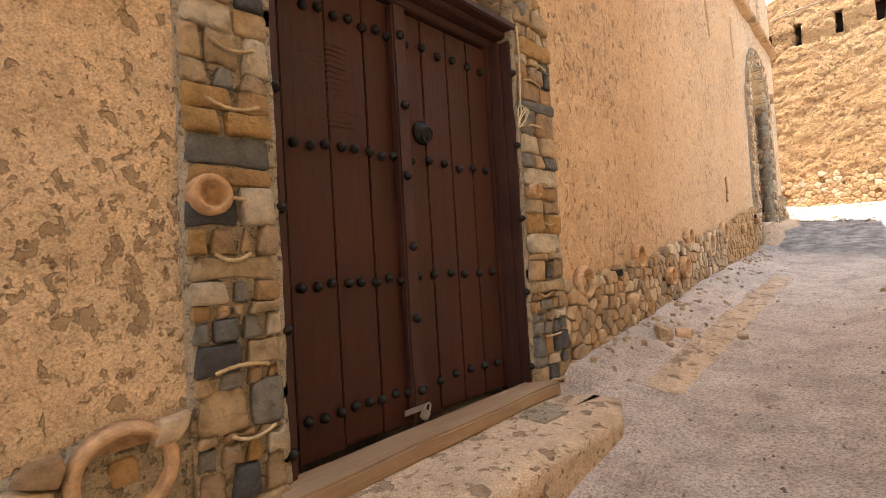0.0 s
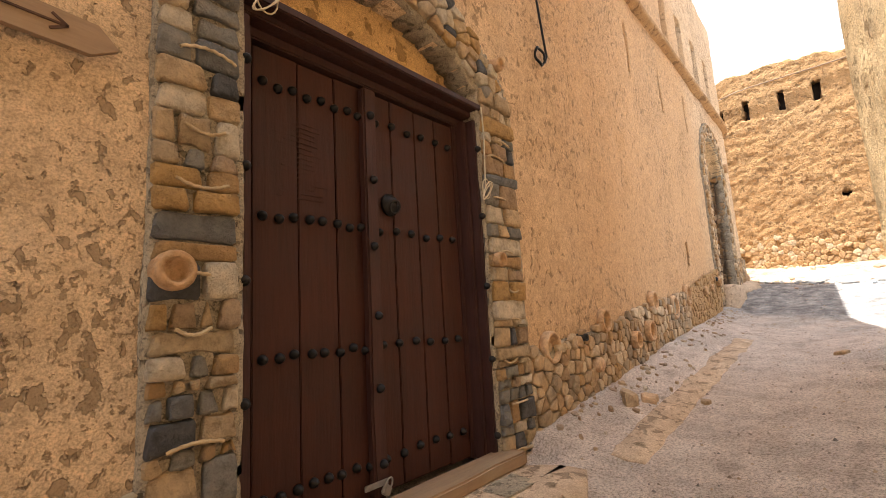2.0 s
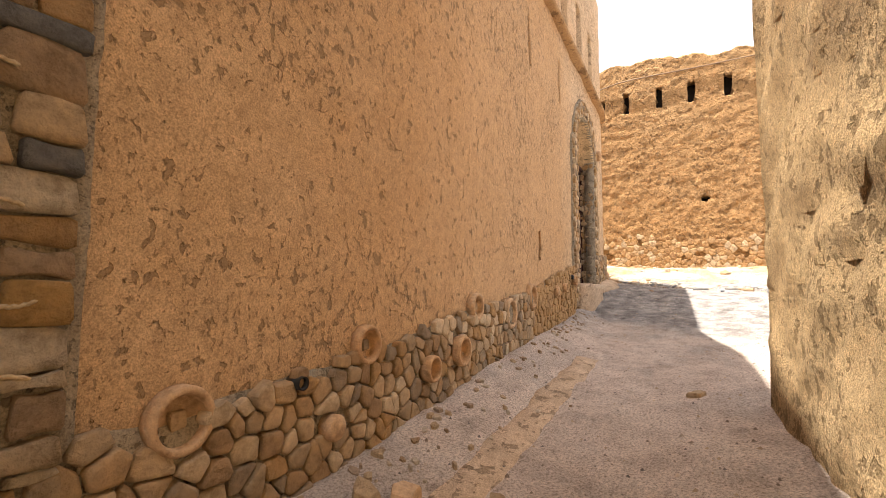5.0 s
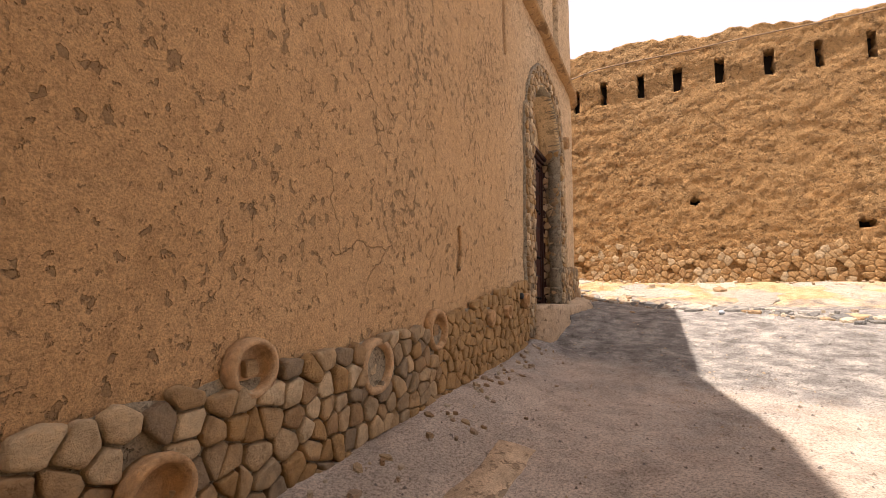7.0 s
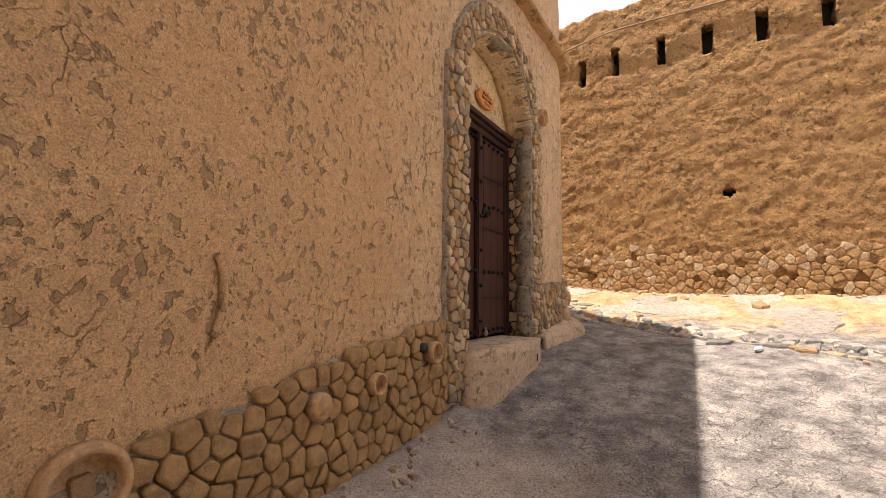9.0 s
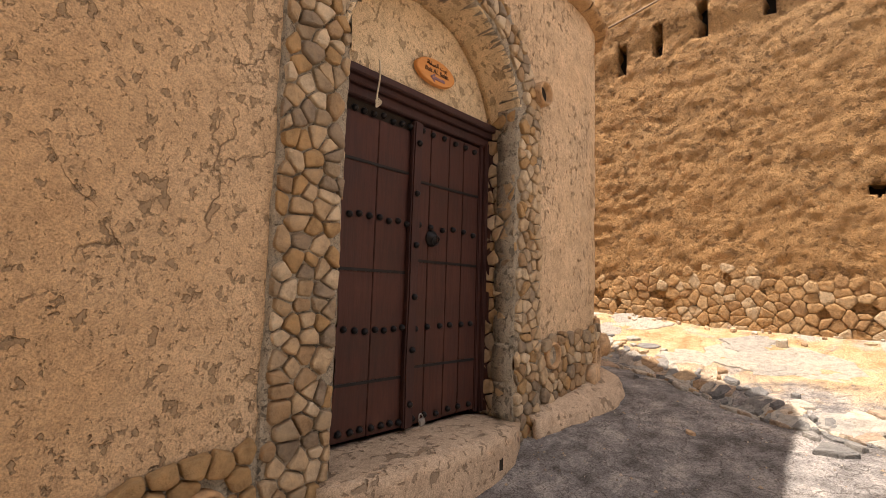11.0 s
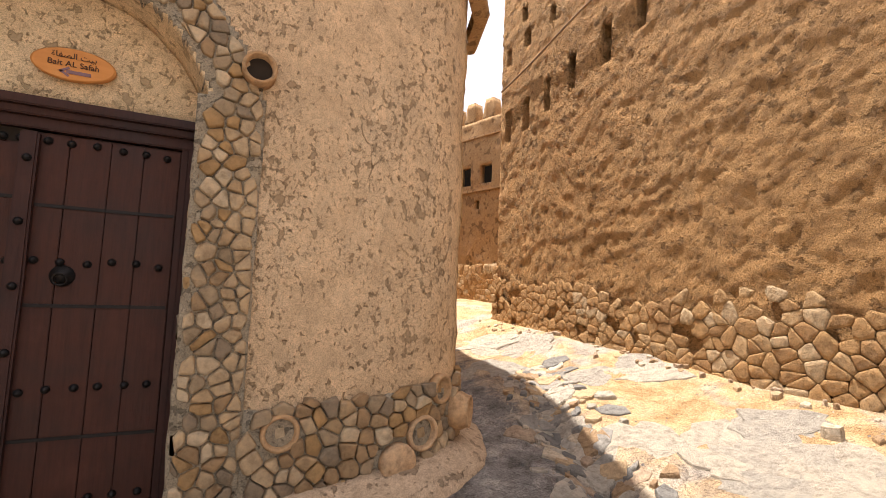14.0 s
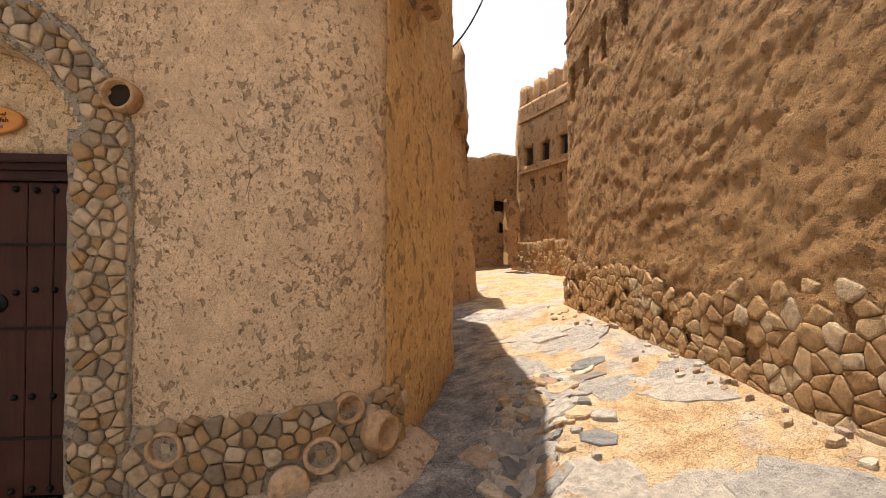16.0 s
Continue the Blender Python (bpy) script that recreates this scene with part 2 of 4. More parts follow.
M_SHARD = rocky("pale_fired_clay", [(0.50, 0.39, 0.25), (0.46, 0.34, 0.2)], 12.0, 0.004)
M_CLAY = rocky("terracotta", [(0.52, 0.33, 0.18), (0.56, 0.38, 0.23), (0.48, 0.3, 0.16)], 10.0, 0.006)
M_DOOR = timber("dark_red_door_wood", (0.046, 0.014, 0.009), (0.024, 0.008, 0.006), (0.075, 0.028, 0.018))
M_DOOR2 = timber("brown_red_door_wood", (0.062, 0.022, 0.015), (0.03, 0.012, 0.009), (0.105, 0.048, 0.034))
M_FRAME = timber("carved_frame_wood", (0.05, 0.02, 0.016), (0.022, 0.01, 0.009), (0.1, 0.048, 0.035))
M_GREY = timber("weathered_plank", (0.30, 0.20, 0.12), (0.2, 0.13, 0.08), (0.38, 0.3, 0.2), (1.2, 14, 14))
M_IRON = plain("black_iron", (0.022, 0.02, 0.02), 0.5, 0.6)
M_STEEL = plain("dull_steel", (0.35, 0.34, 0.33), 0.4, 0.9)
M_BLACK = plain("black_pipe_plastic", (0.02, 0.02, 0.022), 0.5)
# near-black paint that stands for shade inside openings
M_SHADE = plain("painted_hollow_shade", (0.03, 0.022, 0.016), 0.95)
M_GREEN = plain("green_shutter_paint", (0.06, 0.16, 0.07), 0.6)
M_ROPE = plain("pale_rope", (0.5, 0.42, 0.3), 0.9)
M_SIGN = timber("varnished_sign_wood", (0.62, 0.27, 0.08), (0.5, 0.2, 0.05), (0.68, 0.36, 0.14), (2, 12, 12))
M_INK = plain("dark_sign_lettering", (0.07, 0.035, 0.02), 0.7)
M_INK2 = plain("faded_violet_arrow", (0.22, 0.13, 0.15), 0.7)
M_BOTTLE = plain("clear_bottle_plastic", (0.62, 0.68, 0.75), 0.15)
M_EARTH = earth("trodden_ground")


# ---- building blocks ----
def lerp_table(table, x):
    for (x0, y0), (x1, y1) in zip(table, table[1:]):
        if x <= x1:
            return y0 + (y1 - y0) * (x - x0) / (x1 - x0)
    return table[-1][1]


def rough_at(p, scale, amount):
    return (noise.noise(Vector(p) * scale) * 0.6 + noise.noise(Vector(p) * scale * 2.7 + Vector((7, 3, 1))) * 0.4) * amount


def part(name, bm, material, parent=None, label="", smooth=False):
    me = bpy.data.meshes.new(name)
    bm.to_mesh(me)
    bm.free()
    if smooth:
        me.polygons.foreach_set("use_smooth", [True] * len(me.polygons))
    me.materials.append(material)
    ob = new(name, me)
    if parent:
        ob.parent = parent
    if label:
        ob["label"] = label
    return ob


def from_lists(name, verts, faces, material, parent=None, smooth=False, label=""):
    me = bpy.data.meshes.new(name)
    me.from_pydata(verts, [], faces)
    if smooth:
        me.polygons.foreach_set("use_smooth", [True] * len(me.polygons))
    me.materials.append(material)
    ob = new(name, me)
    if parent:
        ob.parent = parent
    if label:
        ob["label"] = label
    return ob


def thing(name, at, label, category, group="", kind=""):
    ob = new(name)
    ob.location = at
    ob.empty_display_size = 0.1
    return tagged(ob, label, category, group, kind)


def box(size, at=(0, 0, 0), bevel=0.006, wobble=0.0, cuts=0):
    bm = bmesh.new()
    bmesh.ops.create_cube(bm, size=1, matrix=Matrix.Translation(at) @ Matrix.Diagonal((*size, 1)))
    if cuts:
        bmesh.ops.subdivide_edges(bm, edges=[e for e in bm.edges if e.calc_length() > 0.3 * max(size)], cuts=cuts, use_grid_fill=True)
    if bevel:
        bmesh.ops.bevel(bm, geom=[e for e in bm.edges if len(e.link_faces) == 2 and e.calc_face_angle() > 0.5], offset=min(bevel, min(size) * 0.3), segments=2, affect="EDGES")
    if wobble:
        for v in bm.verts:
            v.co += Vector((rough_at(v.co, 3.1, wobble), rough_at(v.co + Vector((9, 0, 0)), 3.7, wobble), rough_at(v.co + Vector((0, 9, 0)), 3.3, wobble)))
    return bm


def lathe(profile, sides=20, axis="y"):
    """A turned shape: (radius, along) pairs about an axis."""
    bm = bmesh.new()
    rings = []
    for r, h in profile:
        ring = []
        for i in range(sides):
            a = 2 * math.pi * i / sides
            c, s = r * math.cos(a), r * math.sin(a)
            ring.append(bm.verts.new((c, h, s) if axis == "y" else (c, s, h)))
        rings.append(ring)
    for a, b in zip(rings, rings[1:]):
        for i in range(sides):
            j = (i + 1) % sides
            bm.faces.new((a[i], a[j], b[j], b[i]))
    for ring in (rings[0], rings[-1]):
        if (ring[0].co - ring[sides // 2].co).length > 1e-4:
            bm.faces.new(ring)
    bmesh.ops.recalc_face_normals(bm, faces=bm.faces)
    return bm


def tube(name, points, radius, material, parent=None, label=""):
    cu = bpy.data.curves.new(name, "CURVE")
    cu.dimensions, cu.bevel_depth, cu.bevel_resolution = "3D", radius, 2
    sp = cu.splines.new("POLY")
    sp.points.add(len(points) - 1)
    for q, p in zip(sp.points, points):
        q.co = (*p, 1)
    tmp = bpy.data.objects.new(name, cu)
    me = bpy.data.meshes.new_from_object(tmp)
    bpy.data.objects.remove(tmp)
    me.materials.clear()
    me.materials.append(material)
    ob = new(name, me)
    if parent:
        ob.parent = parent
    if label:
        ob["label"] = label
    return ob


def sheet(name, line, z0, z1, step, material, hole=None, bulge=0.02, thick=0.45, label="", lean=0.0, kind="structure", top=None, coarse=1.3, crust=0.0):
    """A standing wall along a plan line, with openings left out and real thickness behind its uneven face."""
    pts = [Vector(p) for p in line]
    lens = [0.0]
    for a, b in zip(pts, pts[1:]):
        lens.append(lens[-1] + (b - a).length)
    n = max(2, round(lens[-1] / step))
    m = max(2, round((z1 - z0) / step))
    verts, faces, us = [], [], []
    for i in range(n + 1):
        d = lens[-1] * i / n
        k = max(j for j in range(len(lens) - 1) if lens[j] <= d + 1e-9)
        f = (d - lens[k]) / (lens[k + 1] - lens[k])
        p = pts[k].lerp(pts[k + 1], f)
        t = (pts[k + 1] - pts[k]).normalized()
        us.append((p, Vector((t.y, -t.x))))
    for p, nrm in us:
        zt = top(p.x, p.y) if top else z1
        for j in range(m + 1):
            z = z0 + (zt - z0) * j / m
            q = Vector((p.x, p.y, z))
            o = rough_at(q, coarse, bulge) + rough_at(q + Vector((3, 5, 2)), coarse * 5, bulge * 0.4) + rough_at(q + Vector((1, 8, 4)), coarse * 13, bulge * 0.2) - lean * (z - z0)
            if crust:
                k = noise.fractal(Vector((q.x * 2.4, q.y * 2.4, q.z * 3.4)), 0.6, 2.2, 6)
                o += crust * 0.75 * max(-1.0, min(1.0, k * 6)) + crust * noise.fractal(q * 11.0, 0.6, 2.0, 3)
            verts.append((p.x + nrm.x * o, p.y + nrm.y * o, z))
    for i in range(n):
        for j in range(m):
            a = i * (m + 1) + j
            if hole:
                c = [sum(verts[k][q] for k in (a, a + m + 1, a + m + 2, a + 1)) / 4 for q in range(3)]
                if hole(*c):
                    continue
            faces.append((a, a + m + 1, a + m + 2, a + 1))
    ob = from_lists(name, verts, faces, material, smooth=True)
    sol = ob.modifiers.new("thickness", "SOLIDIFY")
    sol.thickness, sol.offset = thick, -1.0
    tagged(ob, label, "wall", kind=kind)
    return ob


# ---- crazy-paved stone facing ----
def cells(u0, u1, v0, v1, size, inside, rnd, stretch=1.0):
    """Voronoi cells of jittered seeds over a region, as polygons."""
    nu, nv = int((u1 - u0) / (size * stretch)) + 2, int((v1 - v0) / size) + 2
    seed = {}
    for i in range(-1, nu + 1):
        for j in range(-1, nv + 1):
            off = 0.5 * (j % 2)
            seed[i, j] = (u0 + (i + off + rnd.uniform(-0.45, 0.45)) * size * stretch, v0 + (j + rnd.uniform(-0.4, 0.4)) * size)
    out = []
    for (i, j), (x, y) in seed.items():
        if not inside(x, y):
            continue
        r = size * 1.3 * max(1, stretch)
        poly = [(x - r, y - r), (x + r, y - r), (x + r, y + r), (x - r, y + r)]
        for di in (-2, -1, 0, 1, 2):
            for dj in (-2, -1, 0, 1, 2):
                other = seed.get((i + di, j + dj))
                if other is None or (di, dj) == (0, 0):
                    continue
                mx, my = (x + other[0]) / 2, (y + other[1]) / 2
                nx, ny = other[0] - x, other[1] - y
                clipped = []
                for a, b in zip(poly, poly[1:] + poly[:1]):
                    da = (a[0] - mx) * nx + (a[1] - my) * ny
                    db = (b[0] - mx) * nx + (b[1] - my) * ny
                    if da <= 0:
                        clipped.append(a)
                    if da * db < 0:
                        f = da / (da - db)
                        clipped.append((a[0] + (b[0] - a[0]) * f, a[1] + (b[1] - a[1]) * f))
                poly = clipped
        if len(poly) >= 3:
            out.append(((x, y), poly))
    return out


def courses(u0, u1, v0, v1, rnd):
    """Flat stones laid in uneven courses, one to three to a course."""
    out, v = [], v0
    lean = 0.0
    while v < v1:
        h = rnd.choice((0.05, 0.065, 0.08, 0.1, 0.13, 0.15)) * rnd.uniform(0.85, 1.15)
        n = rnd.choice((1, 2, 2, 3, 3, 4)) if h < 0.12 else rnd.choice((1, 2, 3))
        cuts = [u0] + sorted(u0 + (u1 - u0) * (k + rnd.uniform(-0.28, 0.28)) / n for k in range(1, n)) + [u1]
        tip = rnd.uniform(-0.02, 0.02)
        for a, b in zip(cuts, cuts[1:]):
            def lo(u):
                return v + lean * (u - u0) / (u1 - u0)
            def hi(u):
                return v + h + tip * (u - u0) / (u1 - u0)
            m, bow = (a + b) / 2, rnd.uniform(-0.014, 0.016)
            poly = [(a + rnd.uniform(0, 0.008), lo(a)), (m, lo(m) - bow), (b - rnd.uniform(0, 0.008), lo(b)), (b - rnd.uniform(0, 0.03), hi(b)), (m, hi(m) + bow), (a + rnd.uniform(0, 0.03), hi(a))]
            out.append(((m, v + h / 2), poly))
        v += h
        lean = tip
    return out


def stone_geometry(centre, poly, place, rnd, joint, proud):
    """One faced stone: shrunk by the joint, corners cut, front domed. place(u, v, out) gives the point in the world."""
    cx, cy = sum(p[0] for p in poly) / len(poly), sum(p[1] for p in poly) / len(poly)
    ring = []
    for (ax, ay), (bx, by) in zip(poly, poly[1:] + poly[:1]):
        if (ax - bx) ** 2 + (ay - by) ** 2 > (joint * 1.2) ** 2:
            ring += [(ax * 0.88 + bx * 0.12, ay * 0.88 + by * 0.12), (ax * 0.12 + bx * 0.88, ay * 0.12 + by * 0.88)]
    if len(ring) < 4:
        return None
    def shrink(p, d):
        dx, dy = p[0] - cx, p[1] - cy
        r = math.hypot(dx, dy) or 1
        k = max(0.35, (r - d) / r)
        return cx + dx * k, cy + dy * k
    tilt_u, tilt_v, out = rnd.uniform(-3, 3) * proud, rnd.uniform(-3.5, 3.5) * proud, proud * rnd.uniform(0.55, 1.3)
    def tilt(p):
        return tilt_u * (p[0] - cx) + tilt_v * (p[1] - cy)
    n = len(ring)
    verts = [place(*shrink(p, joint * 0.7), -0.02) for p in ring]
    verts += [place(*shrink(p, joint * 0.85), out * 0.55 + tilt(p)) for p in ring]
    verts += [place(*shrink(p, joint * 1.0 + 0.004), out * rnd.uniform(0.85, 1.05) + tilt(p)) for p in ring]
    inner = [(cx + (p[0] - cx) * 0.6, cy + (p[1] - cy) * 0.6) for p in ring[::2]]
    verts += [place(*p, out * rnd.uniform(0.93, 1.1) + tilt(p)) for p in inner]
    faces = []
    for i in range(n):
        j = (i + 1) % n
        faces += [(i, j, n + j, n + i), (n + i, n + j, 2 * n + j, 2 * n + i)]
        a = 3 * n + i // 2
        if i % 2 == 0:
            faces.append((2 * n + i, 2 * n + j, a))
        else:
            faces.append((2 * n + i, 2 * n + j, 3 * n + (i // 2 + 1) % len(inner), a))
    faces.append(tuple(range(3 * n, 3 * n + len(inner))))
    return verts, faces


def facing(parent, polys, place, material, rnd, joint=0.011, proud=0.03, skip=None, near=None, name="stone", clamp=None):
    far_v, far_f, count = [], [], 0
    for centre, poly in polys:
        if skip and skip(*centre):
            continue
        if clamp:
            poly = [clamp(centre, p) for p in poly]
        g = stone_geometry(centre, poly, place, rnd, joint, proud)
        if not g:
            continue
        if count < 300 and (near is None or near(*centre)):
            from_lists(name, *g, material, parent, True)
            count += 1
        else:
            k = len(far_v)
            far_v += g[0]
            far_f += [tuple(q + k for q in f) for f in g[1]]
    if far_v:
        ob = from_lists("stone_rest", far_v, far_f, material, parent, True)
        ob["kind"] = "stuff"


# ---- the plan ----
WALL_Y = 3.07
GROUND_X = [(-12, 0.0), (-6, 0.33), (-1.6, 0.66), (3, 1.0), (6.3, 1.36), (8.6, 1.52), (10, 1.72), (12, 2.05), (13, 2.18), (14.5, 2.30), (15.2, 2.48), (16.3, 2.68), (17.1, 2.8), (26, 3.3)]
PLINTH_TOP = [(-12, 0.5), (-6, 1.0), (-1.2, 1.41), (1.83, 1.71), (3.1, 1.81), (4.5, 1.99), (6.8, 2.18), (8.1, 2.45), (9.3, 2.62), (12.1, 3.0), (15.2, 3.14)]
D1 = (-0.46, 1.36, 0.99, 3.5)
D2 = (9.79, 11.69, 2.3, 4.88)
FORT_X = 17.08
FRONT = [(-12, WALL_Y), (13.05, WALL_Y), (13.4, 3.14), (13.65, 3.28), (13.8, 3.46), (14.1, 4.2), (14.65, 5.9), (14.8, 9.5)]
NEAR_LINE = [(5.05, 0.80), (-12, -0.60)]


def ground_z(x, y):
    z = lerp_table(GROUND_X, x) + max(0.0, min(y, 30) - 2.0) * (0.08 - 0.02 * min(1, max(0, (x - 12) / 4)))
    if x < 7:
        z += 0.16 * max(0.0, min(1.0, (1.6 - y) / 1.0)) * min(1, (7 - x) / 2)
    return z


def ground_shape(x, y):
    p = (x, y, 0)
    z = ground_z(x, y) + rough_at(p, 0.9, 0.05) + rough_at(p, 5.0, 0.022)
    # a washed-out gully through the bedrock beside the house corner
    gx = 14.05 + 0.5 * (y - 1.5) + 0.12 * math.sin(3 * y)
    z -= 0.14 * math.exp(-((x - gx) / 0.22) ** 2) * max(0, min(1, (5.5 - y) / 2)) * max(0, min(1, (y + 1.5) / 1.5))
    # worn hollow before the first doorstep
    z -= 0.13 * math.exp(-((x - 0.3) / 1.5) ** 2) * math.exp(-((y - 2.5) / 0.6) ** 2)
    # bank of dirt against the base of the house wall
    if 1.7 < x < 9.6:
        z += 0.10 * max(0, 1 - abs(y - 2.95) / 0.55)
    z += 0.10 * max(0, 1 - abs(x - 16.85) / 0.8) if -6 < y < 8.5 else 0
    return z


def build_ground():
    xs = [-60, -30, -18] + [-12 + 0.25 * i for i in range(32)] + [-4 + 0.09 * i for i in range(246)] + [18.2 + 0.5 * i for i in range(16)] + [27, 32, 45, 80, 200, 600]
    ys = [-600, -150, -60, -30, -16, -10, -7] + [-5 + 0.25 * i for i in range(12)] + [-2 + 0.09 * i for i in range(100)] + [7.1 + 0.4 * i for i in range(30)] + [19.5, 22, 26, 32, 45, 80, 200, 600]
    verts = [(x, y, ground_shape(max(-40, min(30, x)), max(-20, min(34, y)))) for x in xs for y in ys]
    m = len(ys)
    faces = [(i * m + j, (i + 1) * m + j, (i + 1) * m + j + 1, i * m + j + 1) for i in range(len(xs) - 1) for j in range(m - 1)]
    ob = from_lists("ground", verts, faces, M_EARTH, smooth=True)
    return tagged(ob, "trodden cement lane rising into sandy stony ground", "ground", kind="structure")


ground = build_ground()


def arch_inside(x, z, x0, x1, spring, rise, grow=0.0):
    """Under a segmental arch of that span and rise."""
    half, mid = (x1 - x0) / 2, (x0 + x1) / 2
    rad = (half * half + rise * rise) / (2 * rise)
    cz = spring + rise - rad
    if abs(x - mid) > half + grow:
        return False
    if z <= spring:
        return True
    return (x - mid) ** 2 + (z - cz) ** 2 < (rad + grow) ** 2


A1 = (D1[0] - 0.04, D1[1] + 0.04, 3.56, 0.42)
A2 = (D2[0] - 0.05, D2[1] + 0.05, 4.95, 0.80)
WINDOWS = [(7.85, 0.5), (9.1, 0.5), (10.36, 0.5), (11.62, 0.5)]
SLITS = [(5.3, 5.3), (6.9, 5.15), (8.6, 5.25)]


def house_hole(x, y, z):
    if y > 3.25:
        return False
    if z > 0.4 and arch_inside(x, z, *A1) or z > 1.6 and arch_inside(x, z, *A2):
        return True
    if any(abs(x - wx) < w / 2 and 6.98 < z < 8.0 for wx, w in WINDOWS):
        return True
    return any(abs(x - sx) < 0.07 and sz < z < sz + 0.75 for sx, sz in SLITS)


house = sheet("wall_house", FRONT[:5], 0.0, 9.5, 0.085, M_HOUSE, house_hole, 0.03, 0.5, "tan straw-mud plastered house wall with pits and cracks", top=lambda x, y: 9.5 + 1.5 * max(0.0, min(1.0, (8.2 - x) / 1.9)))
house_side = sheet("wall_house_side", FRONT[4:], 0.0, 9.5, 0.085, M_OCHRE, None, 0.05, 0.5, "smooth ochre plastered side wall of the house")
house_back = sheet("wall_house_back", [(14.8, 9.5), (-12, 9.6), (-12, 3.07)], 0.0, 9.5, 0.8, M_HOUSE, None, 0.02, 0.4, "plain mud wall closing the house")


def flat(name, verts, thick, material, label, category, kind="structure"):
    bm = bmesh.new()
    f = bm.faces.new([bm.verts.new(v) for v in verts])
    r = bmesh.ops.extrude_face_region(bm, geom=[f])
    bmesh.ops.translate(bm, verts=[v for v in r["geom"] if isinstance(v, bmesh.types.BMVert)], vec=(0, 0, thick))
    bmesh.ops.recalc_face_normals(bm, faces=bm.faces)
    return tagged(part(name, bm, material), label, category, kind=kind)


flat("roof", [(-12, 3.3, 9.3), (13.1, 3.3, 9.3), (13.7, 3.9, 9.3), (14.4, 6, 9.3), (14.5, 9.4, 9.3), (-12, 9.4, 9.3)], 0.15, M_HOUSE, "flat mud roof of the house", "roof")

# string course that oversails the wall, ending past the corner
ledge_v, ledge_f = [], []
for i in range(60):
    x = -12 + (12.9 + 12) * i / 59
    for dy, dz in ((0.0, 0.0), (0.13, 0.03), (0.16, 0.09), (0.1, 0.16), (0.0, 0.2)):
        ledge_v.append((x, WALL_Y + 0.02 - dy, 6.52 + dz + rough_at((x, dy, dz), 2.0, 0.03)))
    if i:
        ledge_f += [((i - 1) * 5 + k, i * 5 + k, i * 5 + k + 1, (i - 1) * 5 + k + 1) for k in range(4)]
base = len(ledge_v)
for i, (x, y) in enumerate([(12.9, 3.07), (13.45, 3.14), (13.77, 3.34), (14.0, 3.64), (14.22, 4.3)]):
    t = (Vector(FRONT[min(i + 2, 6)]) - Vector(FRONT[min(i + 1, 5)])).normalized()
    for dy, dz in ((0.0, 0.0), (0.13, 0.03), (0.16, 0.09), (0.1, 0.16), (0.0, 0.2)):
        ledge_v.append((x + t.y * (dy - 0.02), y - t.x * (dy - 0.02), 6.52 + dz))
    if i:
        ledge_f += [(base + (i - 1) * 5 + k, base + i * 5 + k, base + i * 5 + k + 1, base + (i - 1) * 5 + k + 1) for k in range(4)]
ledge = from_lists("trim_string_course", ledge_v, ledge_f, M_FAR, smooth=True)
tagged(ledge, "projecting ochre plaster string course along the wall", "trim", kind="structure")

for k, (wx, w) in enumerate(WINDOWS):
    win = thing(f"window_{k + 1}", (wx, WALL_Y + 0.2, 7.49), "small green barred window with a painted frame", "window", "upper windows of the house", "structure")
    for dx in (-w / 2 + 0.025, w / 2 - 0.025):
        part("window_frame", box((0.05, 0.06, 1.15), (dx, 0, 0)), M_GREEN, win)
    for dz in (-0.55, 0.0, 0.55):
        part("window_rail", box((w, 0.05, 0.05), (0, 0.004, dz)), M_GREEN, win)
    for q in range(5):
        part("bar", box((0.014, 0.014, 1.1), (-w / 2 + w * (q + 1) / 6, 0.0, 0), 0.003), M_GREEN, win)
    # no room is built here; the panel's dark colour stands for its shade
    part("pane", box((w, 0.01, 1.1), (0, 0.05, 0), 0), M_SHADE, win, "dark-painted panel for the unlit room behind the bars")
for sx, sz in SLITS:
    # backing panel whose dark colour imitates the unlit slit
    part("shade_backing", box((0.2, 0.04, 0.85), (sx, WALL_Y + 0.25, sz + 0.37), 0), M_SHADE, house, "panel painted dark for the shade in a wall slit")

# crescent scar where the plaster has lifted
tube("plaster_ridge", [(7.24 + 0.07 * math.cos(a), WALL_Y - 0.012, 2.77 + 0.2 * math.sin(a)) for a in (-1.25 + 0.21 * i for i in range(13))], 0.02, M_HOUSE, house, "lifted crescent of cracked plaster")

# the building across the lane
near_wall = sheet("wall_opposite", NEAR_LINE, 0.0, 9.0, 0.1, M_NEAR, None, 0.05, 0.5, "sunlit rough straw-mud wall of the opposite house", lean=0.012, crust=0.012, coarse=2.0)
near_end = sheet("wall_opposite_end", [(5.6, -10), (5.25, 0.25), (5.05, 0.78)], 0.0, 9.0, 0.15, M_NEAR, None, 0.05, 0.5, "rough mud end wall of the opposite house", lean=0.0)

# the tall eroded wall that closes the lane
SLOTS = [(-5.2, 8.42), (-4.2, 8.42), (-3.15, 8.42), (-2.15, 8.42), (-1.14, 8.41), (-0.07, 8.40), (0.93, 8.37), (1.84, 8.355), (2.84, 8.33), (3.6, 8.2), (4.28, 8.02), (4.98, 7.8), (5.76, 7.66), (6.45, 7.5), (7.1, 7.34), (7.72, 7.26)]
UPPER_HOLES = [(6.3, 9.0), (7.1, 8.93), (7.75, 8.8), (7.2, 9.5)]


